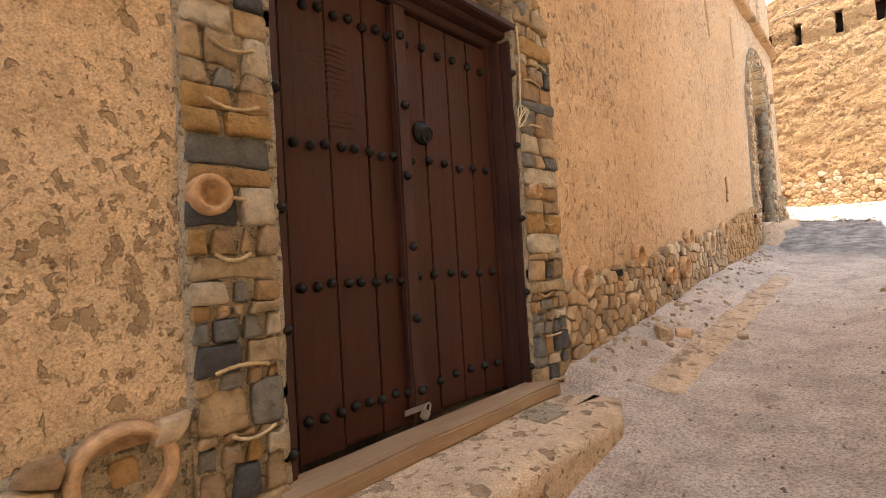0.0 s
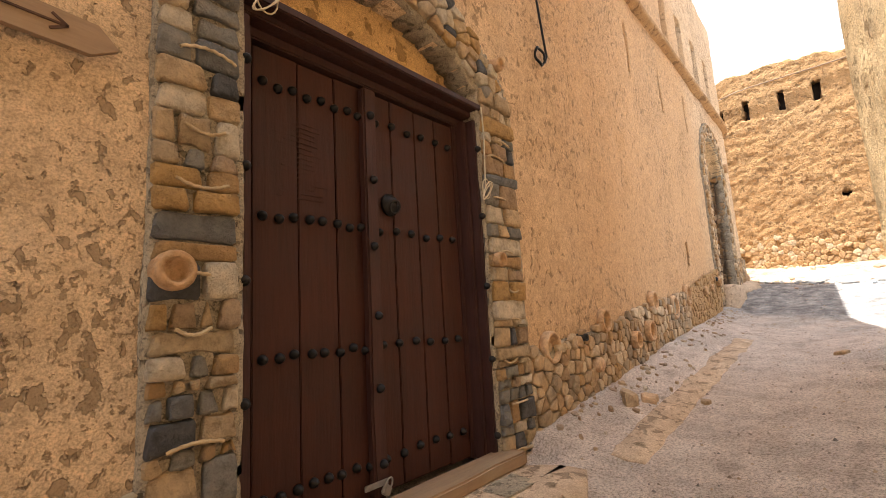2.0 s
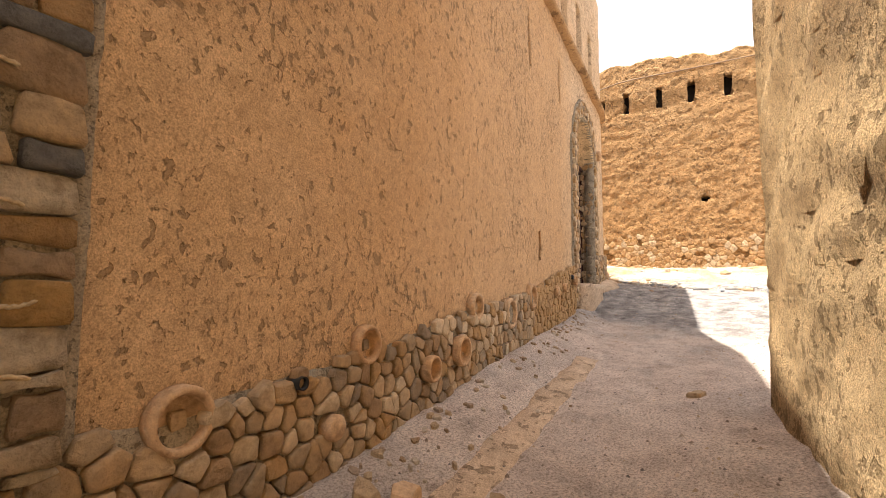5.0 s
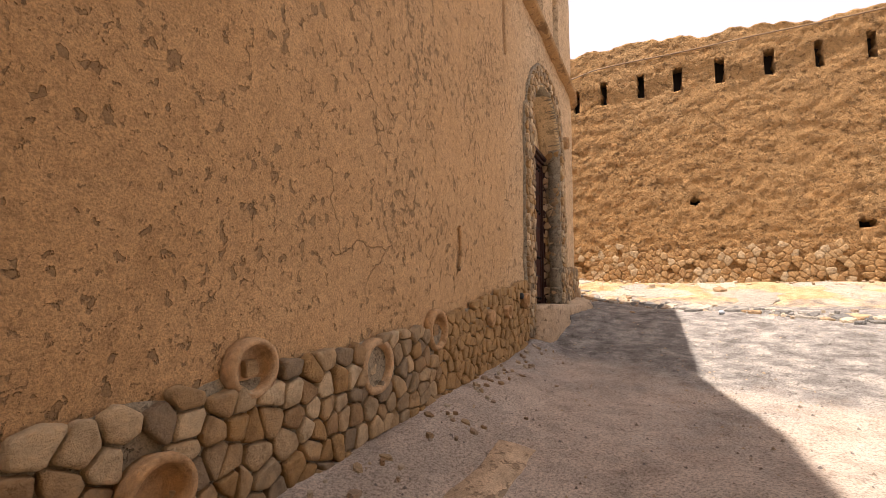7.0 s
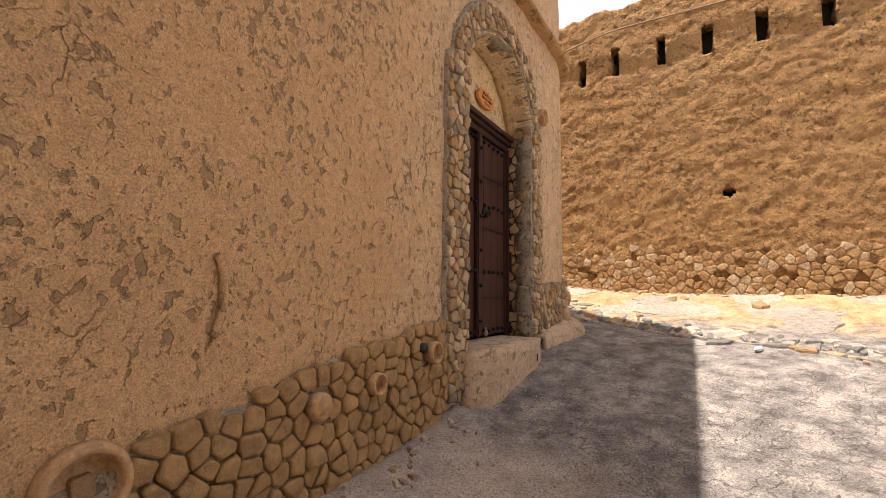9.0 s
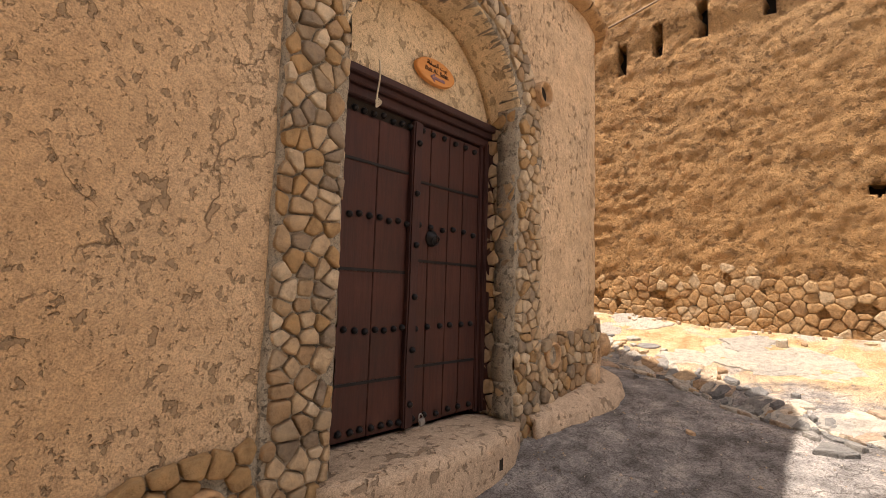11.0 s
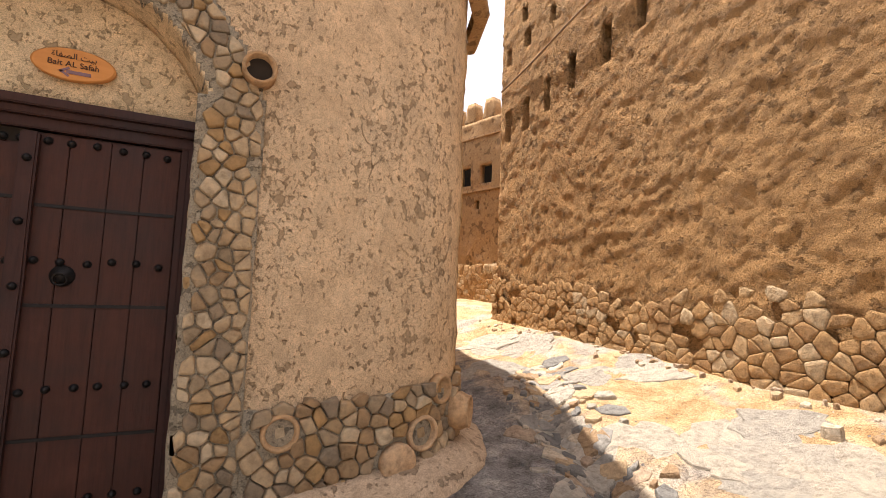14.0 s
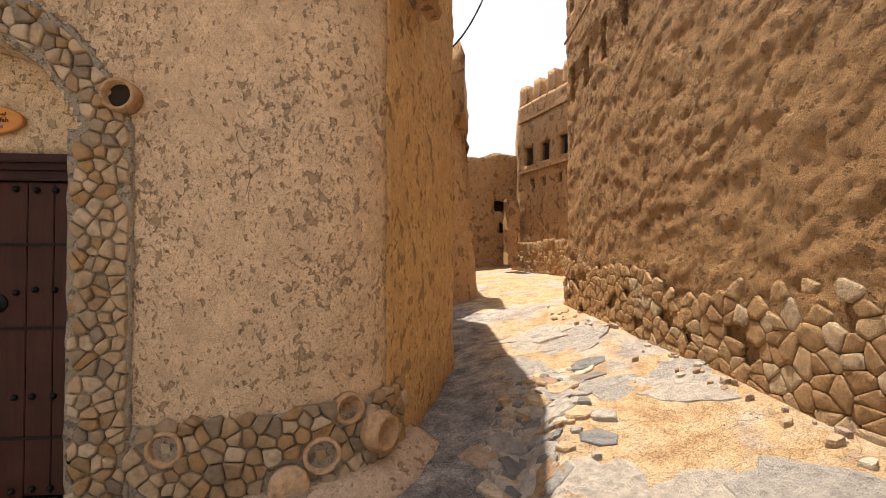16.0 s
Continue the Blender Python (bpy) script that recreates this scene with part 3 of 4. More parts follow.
def fort_hole(x, y, z):
    if any(abs(y - sy) < 0.1 and abs(z - sz) < 0.33 for sy, sz in SLOTS):
        return True
    if any(abs(y - hy) < 0.1 and abs(z - hz) < 0.17 for hy, hz in UPPER_HOLES):
        return True
    return (y - 0.66) ** 2 + (z - 4.97) ** 2 < 0.012 or abs(y + 2.75) < 0.16 and abs(z - 4.2) < 0.1


def fort_top(x, y):
    return 9.5 + 1.6 * max(0.0, min(1.0, (y - 5.6) / 0.8)) + 0.18 * math.sin(0.6 * y) + rough_at((x, y, 0), 1.6, 0.22)


fort = sheet("wall_fort", [(FORT_X, 8.02), (FORT_X, -9)], 2.3, 9.5, 0.045, M_FORT, fort_hole, 0.016, 0.6, "tall eroded reddish mud wall over rubble stones", top=fort_top, coarse=0.8, crust=0.0085)
fort_ret = sheet("wall_fort_return", [(19.6, 8.8), (17.13, 8.07)], 2.3, 9.3, 0.3, M_FORT, None, 0.06, 0.5, "mud return of the tall wall")
# dark panels close the loopholes and holes; their shade is in the colour
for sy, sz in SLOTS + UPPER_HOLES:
    part("shade_backing", box((0.05, 0.4, 0.9), (17.48, sy, sz), 0), M_SHADE, fort, "panel painted dark for the shade in a loophole")
part("shade_backing", box((0.05, 0.6, 0.6), (17.43, 0.66, 4.97), 0), M_SHADE, fort)
part("shade_backing", box((0.05, 0.6, 0.5), (17.43, -2.75, 4.2), 0), M_SHADE, fort)


def merlon(x, y, z, yaw, name_parent):
    bm = box((0.5, 0.35, 0.75), (0, 0, 0.37), 0.0)
    bmesh.ops.subdivide_edges(bm, edges=bm.edges[:], cuts=3, use_grid_fill=True)
    for v in bm.verts:
        k = max(0, v.co.z - 0.15) / 0.65
        v.co.x *= 1 - 0.45 * k * k
        v.co += Vector((rough_at(v.co + Vector((x, y, 0)), 3, 0.1), rough_at(v.co + Vector((y, x, 0)), 3, 0.06), 0))
    ob = part("merlon", bm, M_FAR, name_parent, smooth=True)
    ob.matrix_basis = pose(x, y, z, 0, 0, yaw)


# crenellated house at the bend of the street
B0, B1 = Vector((18.1, 15.4)), Vector((19.63, 10.4))


def b_hole(x, y, z):
    d = (Vector((x, y)) - B0).length
    return any(abs(d - u) < 0.24 and abs(z - 7.53) < 0.31 for u in (0.66, 1.59, 2.54, 3.5)) or any(abs(d - u) < 0.1 and abs(z - 6.55) < 0.17 for u in (0.9, 1.5, 2.3, 3.1))


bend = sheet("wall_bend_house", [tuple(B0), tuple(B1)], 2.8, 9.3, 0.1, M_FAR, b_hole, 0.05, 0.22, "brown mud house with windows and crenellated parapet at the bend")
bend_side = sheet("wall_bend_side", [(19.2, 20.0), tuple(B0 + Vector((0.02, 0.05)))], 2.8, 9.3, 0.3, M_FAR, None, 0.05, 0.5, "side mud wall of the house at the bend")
for i, u in enumerate((0.3, 1.1, 1.9, 2.7, 3.5, 4.3)):
    p = B0 + (B1 - B0).normalized() * u
    merlon(p.x + 0.2, p.y + 0.06, 9.22, -73, bend)
# one sheet behind all openings, painted as dark as unlit rooms
part("shade_backing", box((5.0, 0.04, 2.4), (0, 0, 0), 0), M_SHADE, bend, "dark-painted panel for the unlit rooms behind the openings").matrix_basis = pose(19.35, 13.1, 7.1, 0, 0, -73)
for bz in (7.0, 8.75):
    part("timber_band", box((5.0, 0.07, 0.08), (0, 0, 0)), M_FAR, bend).matrix_basis = pose(18.83, 12.88, bz, 0, 0, -73)

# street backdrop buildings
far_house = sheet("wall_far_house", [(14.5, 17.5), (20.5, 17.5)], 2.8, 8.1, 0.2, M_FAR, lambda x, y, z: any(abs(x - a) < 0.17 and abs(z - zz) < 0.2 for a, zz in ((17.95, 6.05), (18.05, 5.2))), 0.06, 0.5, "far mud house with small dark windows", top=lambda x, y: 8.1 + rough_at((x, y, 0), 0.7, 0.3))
# dark sheet painted as the shade inside the two far windows
part("shade_backing", box((1.2, 0.05, 2.0), (18.0, 17.9, 5.7), 0), M_SHADE, far_house)
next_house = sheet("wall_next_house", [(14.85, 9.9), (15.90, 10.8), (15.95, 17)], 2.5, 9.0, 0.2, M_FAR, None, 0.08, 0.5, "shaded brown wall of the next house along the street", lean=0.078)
pillar = part("pillar", box((0.42, 0.42, 2.2), (0, 0, 1.0), 0.05, 0.2, 5), M_FAR)
pillar.location = (17.78, 15.1, 4.0)
tagged(pillar, "leaning broken mud pillar beside the street", "pillar")

# ---- doors ----
def stud_mesh(r, material):
    bm = lathe([(r, 0.0), (r * 1.02, -0.008), (r * 0.8, -0.022), (r * 0.4, -0.034), (0.0001, -0.038)], 10)
    me = bpy.data.meshes.new("stud")
    bm.to_mesh(me)
    bm.free()
    me.polygons.foreach_set("use_smooth", [True] * len(me.polygons))
    me.materials.append(material)
    return me


def door(name, dims, y, label, wood, rows, split, jamb, straps, planks, leaf_top_gap):
    x0, x1, z0, z1 = dims
    th = thing(name, (x0, y, z0), label, "door", kind="structure")
    w, h = x1 - x0, z1 - z0
    rnd = random.Random(len(name) + int(w * 100))
    # stepped jambs and lintel, nearly flush with the wall at the first door
    proud = 0.07 if y < WALL_Y + 0.2 else 0.0
    for side, xa in ((1, 0.0), (-1, w)):
        for k, (a, b, d) in enumerate(((0.0, 0.42, 0.12 + proud), (0.42, 0.72, 0.085 + proud * 0.6), (0.72, 1.0, 0.055))):
            ww = jamb * (b - a)
            part("jamb", box((ww, d, h - jamb * 0.9), (xa + side * jamb * (a + b) / 2, 0.06 - d / 2, (h - jamb * 0.9) / 2), 0.008, 0.004, 2), M_FRAME, th)
    for a, b, d in ((0.0, 0.36, 0.15 + proud), (0.36, 0.66, 0.11 + proud * 0.6), (0.66, 1.1, 0.07)):
        hh = jamb * (b - a)
        part("lintel", box((w + 0.06, d, hh), (w / 2, 0.06 - d / 2, h - jamb * (a + b) / 2), 0.008, 0.006, 2), M_FRAME, th, "carved dark lintel")
    in0, in1, top = jamb + 0.004, w - jamb - 0.004, h - jamb * 1.1
    mid = split - x0
    stud = stud_mesh(0.025, M_IRON)
    for which, (a, b, gap, n) in enumerate(((in0, mid - 0.004, leaf_top_gap, planks[0]), (mid + 0.004, in1, 0.01, planks[1]))):
        leaf = part("door_leaf", box((b - a, 0.03, top - gap - 0.02), ((a + b) / 2, 0.05, (top - gap) / 2 + 0.01), 0.004), wood, th, "plank door leaf")
        cuts = [a] + sorted(a + (b - a) * (q + rnd.uniform(-0.12, 0.12)) / n for q in range(1, n)) + [b]
        for q in range(n):
            pa, pb = cuts[q] + 0.003, cuts[q + 1] - 0.003
            low = 0.02 + rnd.uniform(0, 0.02)
            part("plank", box((pb - pa, 0.022 + rnd.uniform(-0.002, 0.003), top - gap - low - rnd.uniform(0.004, 0.02)), ((pa + pb) / 2, 0.026, (top - gap + low) / 2 - 0.006), 0.004, 0.003, 3), wood, leaf)
        for r, z in enumerate(rows):
            count = 8 if (b - a) > 0.62 and which == 0 else 6
            for q in range(count):
                ob = new("stud", stud)
                ob.parent = leaf
                ob.location = (a + (b - a) * (q + 0.55) / (count + 0.1) + rnd.uniform(-0.008, 0.008), 0.013, z - z0 + rnd.uniform(-0.012, 0.012))
        for sz in straps[which]:
            part("iron_strap", box((b - a - 0.02, 0.008, 0.022), ((a + b) / 2, 0.009, sz - z0), 0.002, 0.004, 2), M_IRON, leaf)
    beam = part("centre_beam", box((0.10, 0.06, top - 0.05), (mid, -0.012, top / 2), 0.012, 0.01, 4), M_FRAME, th, "carved centre beam")
    for q in range(6):
        ob = new("stud", stud)
        ob.parent = beam
        ob.location = (mid + rnd.uniform(-0.01, 0.01), -0.042, 0.2 + (top - 0.4) * q / 5)
    for xa in (jamb * 0.25, w - jamb * 0.25):
        for q in range(5):
            ob = new("stud", stud)
            ob.parent = th
            ob.location = (xa, -0.058 - proud, 0.15 + (h - 0.5) * q / 4)
    return th


def knocker(parent, x, z, r):
    plate = part("ring_plate", lathe([(r * 1.15, 0), (r * 1.1, -0.012), (r * 0.6, -0.03), (r * 0.3, -0.05), (0.0001, -0.055)], 18), M_IRON, parent, "domed iron knocker plate", True)
    plate.location = (x, 0.012, z)
    pts = [(r * 0.62 * math.sin(2 * math.pi * i / 20), -0.05 - 0.012 * math.cos(2 * math.pi * i / 20), -r * 0.35 + r * 0.62 * math.cos(2 * math.pi * i / 20)) for i in range(21)]
    tube("ring", pts, r * 0.11, M_IRON, plate)


def padlock(parent, x, z, tilt):
    body = part("padlock", box((0.06, 0.025, 0.055), (0, 0, 0), 0.008), M_STEEL, parent, "small steel padlock")
    body.matrix_basis = pose(x, -0.07, z, 0, tilt, 0)
    tube("shackle", [(0.022 * math.cos(math.pi * i / 10), 0, 0.025 + 0.04 * math.sin(math.pi * i / 10)) for i in range(11)], 0.005, M_STEEL, body)


D1Y, D2Y = WALL_Y + 0.11, WALL_Y + 0.29
door_a = door("door_1", D1, D1Y, "closed dark red studded double wooden door, padlocked", M_DOOR, (3.15, 2.475, 1.80, 1.19), 0.38, 0.135, ((), ()), (3, 4), 0.01)
knocker(door_a, 0.56 - D1[0], 2.645 - D1[2], 0.062)
padlock(door_a, 0.38 - D1[0], 0.075, 35)
for z in (0.11,):
    part("hasp", box((0.16, 0.012, 0.03), (0.33 - D1[0], -0.05, z), 0.004), M_STEEL, door_a)
# scored writing panel on the leaf
rnd = random.Random(3)
for q in range(16):
    part("scored_line", box((0.30 - rnd.uniform(0, 0.12), 0.004, 0.008), (0.40 + rnd.uniform(-0.03, 0.03), 0.014, 1.60 + 0.027 * q), 0.001, 0.012, 4), M_DOOR, door_a)
door_b = door("door_2", D2, D2Y, "closed weathered brown double wooden door, iron straps", M_DOOR2, (4.62, 3.86, 3.06, 2.38), 10.69, 0.17, ((4.25, 3.48, 2.70), (4.21, 3.58, 2.76)), (2, 4), 0.09)
knocker(door_b, 10.92 - D2[0], 3.77 - D2[2], 0.06)
padlock(door_b, 10.8 - D2[0], 0.06, -20)
# strip set in the leaf's top gap, its shadow given by dark paint
part("shadow_gap", box((0.7, 0.01, 0.12), (0.55, 0.055, D2[3] - D2[2] - 0.24), 0), M_SHADE, door_b, "dark strip painted as the shaded gap above the sagging leaf")

for nm, arch, d, y, m, lab in (("trim_tympanum_1", A1, D1, D1Y, M_OCHRE, "ochre plaster field over the studded door"), ("trim_tympanum_2", A2, D2, D2Y, M_TYMP, "pale plaster field under the arch")):
    verts, faces = [], []
    n = 24
    half, midx = (arch[1] - arch[0]) / 2 + 0.1, (arch[0] + arch[1]) / 2
    for i in range(n + 1):
        x = midx - half + 2 * half * i / n
        zt = arch[2] + arch[3] + 0.12
        for j in range(9):
            z = d[3] - 0.02 + (zt - d[3]) * j / 8
            verts.append((x, y + 0.03 + rough_at((x, z, 0), 3, 0.03), z))
    faces = [(i * 9 + j, (i + 1) * 9 + j, (i + 1) * 9 + j + 1, i * 9 + j + 1) for i in range(n) for j in range(8)]
    ob = tagged(from_lists(nm, verts, faces, m, smooth=True), lab, "trim", kind="structure")
    ob.modifiers.new("thickness", "SOLIDIFY").thickness = 0.1
# added panels behind the doors, coloured dark like unlit space
for nm, d, y in (("wall_behind_door_1", D1, D1Y), ("wall_behind_door_2", D2, D2Y)):
    tagged(part(nm, box((d[1] - d[0] + 0.9, 0.05, d[3] - d[2] + 1.4), ((d[0] + d[1]) / 2, y + 0.36, (d[2] + d[3]) / 2 + 0.1), 0), M_SHADE), "added dark-painted panel for the unlit space behind the door", "wall", kind="structure")

# plastered arch soffit of the second door
half, midx = (A2[1] - A2[0]) / 2 - 0.02, (A2[0] + A2[1]) / 2
rad = (half * half + A2[3] ** 2) / (2 * A2[3])
cz = A2[2] + A2[3] - rad
reach = math.acos(max(-1.0, min(1.0, (A2[2] - cz) / rad))) + 0.12
sv, sf = [], []
for i in range(37):
    a = -reach + 2 * reach * i / 36
    for j in range(6):
        y = WALL_Y - 0.03 + (D2Y + 0.07 - WALL_Y) * j / 5
        rr = rad - 0.05 * j / 5 + rough_at((a * 3, y * 4, 2), 1.5, 0.02)
        sv.append((midx + rr * math.sin(a), y, cz + rr * math.cos(a)))
    if i:
        sf += [((i - 1) * 6 + k, i * 6 + k, i * 6 + k + 1, (i - 1) * 6 + k + 1) for k in range(5)]
soffit = tagged(from_lists("trim_arch_soffit", sv, sf, M_TYMP, smooth=True), "smooth plastered soffit under the door arch", "trim", kind="structure")
soffit.modifiers.new("thickness", "SOLIDIFY").thickness = 0.03


for nm, d, y in (("trim_reveal_1", D1, D1Y), ("trim_reveal_2", D2, D2Y)):
    for xa in (d[0] - 0.07, d[1] + 0.07):
        tagged(part(nm, box((0.2, 0.06, d[3] - d[2] + 0.3), (xa, y + 0.095, (d[2] + d[3]) / 2 - 0.05), 0.01), M_MORTAR), "mortar packing behind the door frame", "trim", kind="structure")


# ---- stone surrounds, plinth ----
def surround(name, label, arch, d, left, right, foot, material, seed, size, rows_name="stone"):
    rnd = random.Random(seed)
    x0, x1, spring, rise = arch
    thick = 0.36 if name.endswith("a") else 0.27

    def inside(x, z, grow=0.0):
        if z < foot(x):
            return False
        if z <= spring + 0.06:
            return left[0] - grow < x < left[1] + grow or right[0] - grow < x < right[1] + grow
        return arch_inside(x, z, x0, x1, spring, rise, thick + grow) and not arch_inside(x, z, x0, x1, spring, rise, -0.02 - grow)

    # mortar bed that stands proud of the plaster
    step = 0.03
    verts, faces, index = [], [], {}
    lo, hi = left[0] - 0.06, right[1] + 0.06
    nx, nz = int((hi - lo) / step), int((spring + rise + thick + 0.1 - d[2] + 0.5) / step)

    def vert(i, j):
        if (i, j) not in index:
            x, z = lo + i * step, d[2] - 0.5 + j * step
            index[i, j] = len(verts)
            verts.append((x + rough_at((x, z, 1), 4, 0.012), WALL_Y - 0.035 + rough_at((x, z, 5), 6, 0.02), z + rough_at((x, z, 9), 4, 0.03)))
        return index[i, j]
    for i in range(nx):
        for j in range(nz):
            if inside(lo + (i + 0.5) * step, d[2] - 0.5 + (j + 0.5) * step, 0.015):
                faces.append((vert(i, j), vert(i + 1, j), vert(i + 1, j + 1), vert(i, j + 1)))
    bed = from_lists(name[:-2], verts, faces, M_MORTAR, smooth=True)
    tagged(bed, label, "door surround")
    bed.modifiers.new("thickness", "SOLIDIFY").thickness = 0.2

    def place(u, v, out):
        return (u, WALL_Y - 0.04 - out, v)
    half, mid = (x1 - x0) / 2, (x0 + x1) / 2
    rad = (half * half + rise * rise) / (2 * rise)
    cz = spring + rise - rad

    def clamp(c, p):
        if c[1] <= spring + 0.06:
            lo_x, hi_x = left if c[0] < mid else right
            return min(max(p[0], lo_x), hi_x), p[1]
        dx, dz = p[0] - mid, p[1] - cz
        r = math.hypot(dx, dz)
        k = min(max(r, rad), rad + thick) / r
        return mid + dx * k, cz + dz * k
    polys = cells(lo, hi, d[2] - 0.5, spring + rise + thick + 0.1, size, inside, rnd, 1.75 if d is D1 else 1.25)
    if d is D1:
        polys = [c for c in polys if c[0][1] > spring + 0.06]
        for side in (left, right):
            polys += [c for c in courses(side[0], side[1], foot(0) - 0.05, spring + 0.06, rnd)]
    facing(bed, polys, place, material, rnd, 0.0065 if d is D1 else 0.009, 0.03, clamp=clamp)
    if d is D1:
        # rope-moulded pot shards bedded between the courses
        for side in (left, right):
            for q in range(9):
                z, w = foot(0) + 0.2 + 0.3 * q + rnd.uniform(-0.1, 0.1), rnd.uniform(0.12, 0.24)
                xa, sag = rnd.uniform(side[0] + 0.02, side[1] - w - 0.02), rnd.uniform(-0.03, 0.03)
                tube("rope_moulding", [(xa + w * k / 12, WALL_Y - 0.069 - 0.003 * (k % 2), z + sag * (2 * k / 12 - 1) ** 2 + 0.003 * (k % 2)) for k in range(13)], 0.0075, M_SHARD, bed, "pale rope-moulded clay band")
    # stones that line the reveal
    for side, xs in ((1, left[1]), (-1, right[0])):
        polys = cells(WALL_Y, D2Y if d is D2 else D1Y + 0.02, d[2], spring, 0.12, lambda u, v: True, rnd)
        for c, poly in polys:
            poly = [(min(max(p[0], WALL_Y - 0.03), (D2Y if d is D2 else D1Y) + 0.02), p[1]) for p in poly]
            g = stone_geometry(c, poly, lambda u, v, o, s=side, q=xs: (q + s * (o - 0.005), u, v), rnd, 0.01, 0.022)
            if g and c[1] < spring:
                from_lists("stone", *g, material, bed, True)
    return bed


sur_a = surround("door_surround_a", "mixed grey and brown stone door surround with arch", A1, D1, (D1[0] - 0.34, D1[0] - 0.0), (D1[1] - 0.01, D1[1] + 0.42), lambda x: 0.75, M_STONE2, 11, 0.085)
sur_b = surround("door_surround_b", "rubble stone arch and jambs round the weathered door", A2, D2, (D2[0] - 0.40, D2[0] + 0.01), (D2[1] - 0.06, D2[1] + 0.33), lambda x: 1.9, M_STONE, 12, 0.09)

RINGS = [(-1.0, 1.28, 0.155, "ring"), (2.16, 1.65, 0.135, "ring"), (3.33, 1.82, 0.12, "ring"), (4.06, 1.575, 0.10, "bowl"), (4.58, 1.645, 0.13, "bowl"), (5.0, 2.0, 0.13, "ring"), (5.95, 1.9, 0.17, "ring"), (6.78, 2.08, 0.16, "ring"), (9.13, 2.33, 0.09, "bowl"),
         (12.27, 2.77, 0.13, "ring"), (13.11, 2.48, 0.145, "disc"), (13.34, 2.66, 0.14, "ring"), (13.53, 2.97, 0.12, "ring"), (7.9, 2.15, 0.08, "disc"), (-2.2, 1.1, 0.12, "ring"), (3.0, 1.42, 0.07, "disc"), (8.4, 2.2, 0.075, "bowl")]


def plinth_skip(x, z):
    return any((x - a) ** 2 + (z - b) ** 2 < (r + 0.015) ** 2 for a, b, r, _ in RINGS)


def front_at(s):
    """Point and outward normal at a distance along the house front, counted in x while it is straight."""
    pts = [Vector(p) for p in FRONT]
    d = s - pts[0].x
    for a, b in zip(pts, pts[1:]):
        ln = (b - a).length
        if d <= ln:
            t = (b - a) / ln
            return a + t * d, Vector((t.y, -t.x))
        d -= ln
    return pts[-1], Vector((1, 0))


def plinth(name, label, s0, s1, seed, group):
    rnd = random.Random(seed)

    def inside(u, v):
        p, _ = front_at(u)
        return ground_z(p.x, p.y - 0.1) - 0.15 < v < lerp_table(PLINTH_TOP, min(u, 15)) - 0.04 and s0 + 0.04 < u < s1 - 0.04
    verts, faces = [], []
    n = int((s1 - s0) / 0.08)
    for i in range(n + 1):
        u = s0 + (s1 - s0) * i / n
        p, nr = front_at(u)
        lo, hi = ground_z(p.x, p.y) - 0.35, lerp_table(PLINTH_TOP, min(u, 15)) + rough_at((u, 0, 0), 3, 0.035)
        for j in range(9):
            z = lo + (hi - lo) * j / 8
            o = 0.03 + rough_at((u, z, 2), 5, 0.02) if j < 8 else -0.03
            verts.append((p.x + nr.x * o, p.y + nr.y * o, z))
    faces = [(i * 9 + j, (i + 1) * 9 + j, (i + 1) * 9 + j + 1, i * 9 + j + 1) for i in range(n) for j in range(8)]
    bed = tagged(from_lists(name, verts, faces, M_MORTAR, smooth=True), label, "stone plinth", group)
    bed.modifiers.new("thickness", "SOLIDIFY").thickness = 0.15

    def place(u, v, out):
        p, nr = front_at(u)
        o = 0.04 + out
        return (p.x + nr.x * o, p.y + nr.y * o, v)
    z0, z1 = ground_z(s0, 3) - 0.2, lerp_table(PLINTH_TOP, min(s1, 15)) + 0.1
    facing(bed, cells(s0, s1, z0, z1, 0.108, inside, rnd, 1.1), place, M_STONE, rnd, 0.008, 0.03, plinth_skip, clamp=lambda c, p: (min(max(p[0], s0), s1), min(p[1], lerp_table(PLINTH_TOP, min(p[0], 15)) - 0.02)))
    for x, z, r, kind in RINGS:
        if s0 < x < s1:
            p, nr = front_at(x)
            if kind == "ring":
                prof = [(r * 0.72, 0.02), (r * 0.745, -0.032), (r * 0.81, -0.046), (r * 0.95, -0.042), (r, -0.02), (r, 0.03)]
            elif kind == "bowl":
                prof = [(0.0001, -0.01), (r * 0.5, -0.015), (r * 0.7, -0.06), (r * 0.78, -0.1), (r * 0.95, -0.1), (r, -0.07), (r * 0.85, 0.03)]
            else:
                prof = [(0.0001, -0.09), (r * 0.8, -0.088), (r * 0.97, -0.075), (r, -0.05), (r * 0.95, 0.03)]
            ob = part("pot_rim", lathe(prof, 26), M_CLAY, bed, "terracotta pot rim set in mortar", True)
            ob.matrix_basis = pose(p.x + nr.x * 0.03, p.y + nr.y * 0.03, z, 0, rnd.uniform(-10, 10), math.degrees(math.atan2(nr.x, -nr.y)))
            if kind == "ring":
                for q in range(1):
                    g = stone_geometry((0, 0), [(-0.3 * r, -0.45 * r), (0.4 * r, -0.35 * r), (0.3 * r, 0.4 * r), (-0.4 * r, 0.35 * r)], lambda u, v, o, p=p, nr=nr, x=x, z=z: (x + u * 0.8 + (p.x - x), p.y + nr.y * (0.02 + o * 0.6), z + v * 0.8), rnd, 0.01, 0.03)
                    if g:
                        from_lists("stone", *g, M_STONE, bed)
    return bed


pl_a = plinth("stone_plinth", "rubble stone plinth with terracotta rims beside the studded door", -6, D1[0] - 0.32, 21, "plinths of the house")
pl_b = plinth("stone_plinth", "long rubble stone plinth with terracotta rims along the lane", D1[1] + 0.38, D2[0] - 0.38, 22, "plinths of the house")
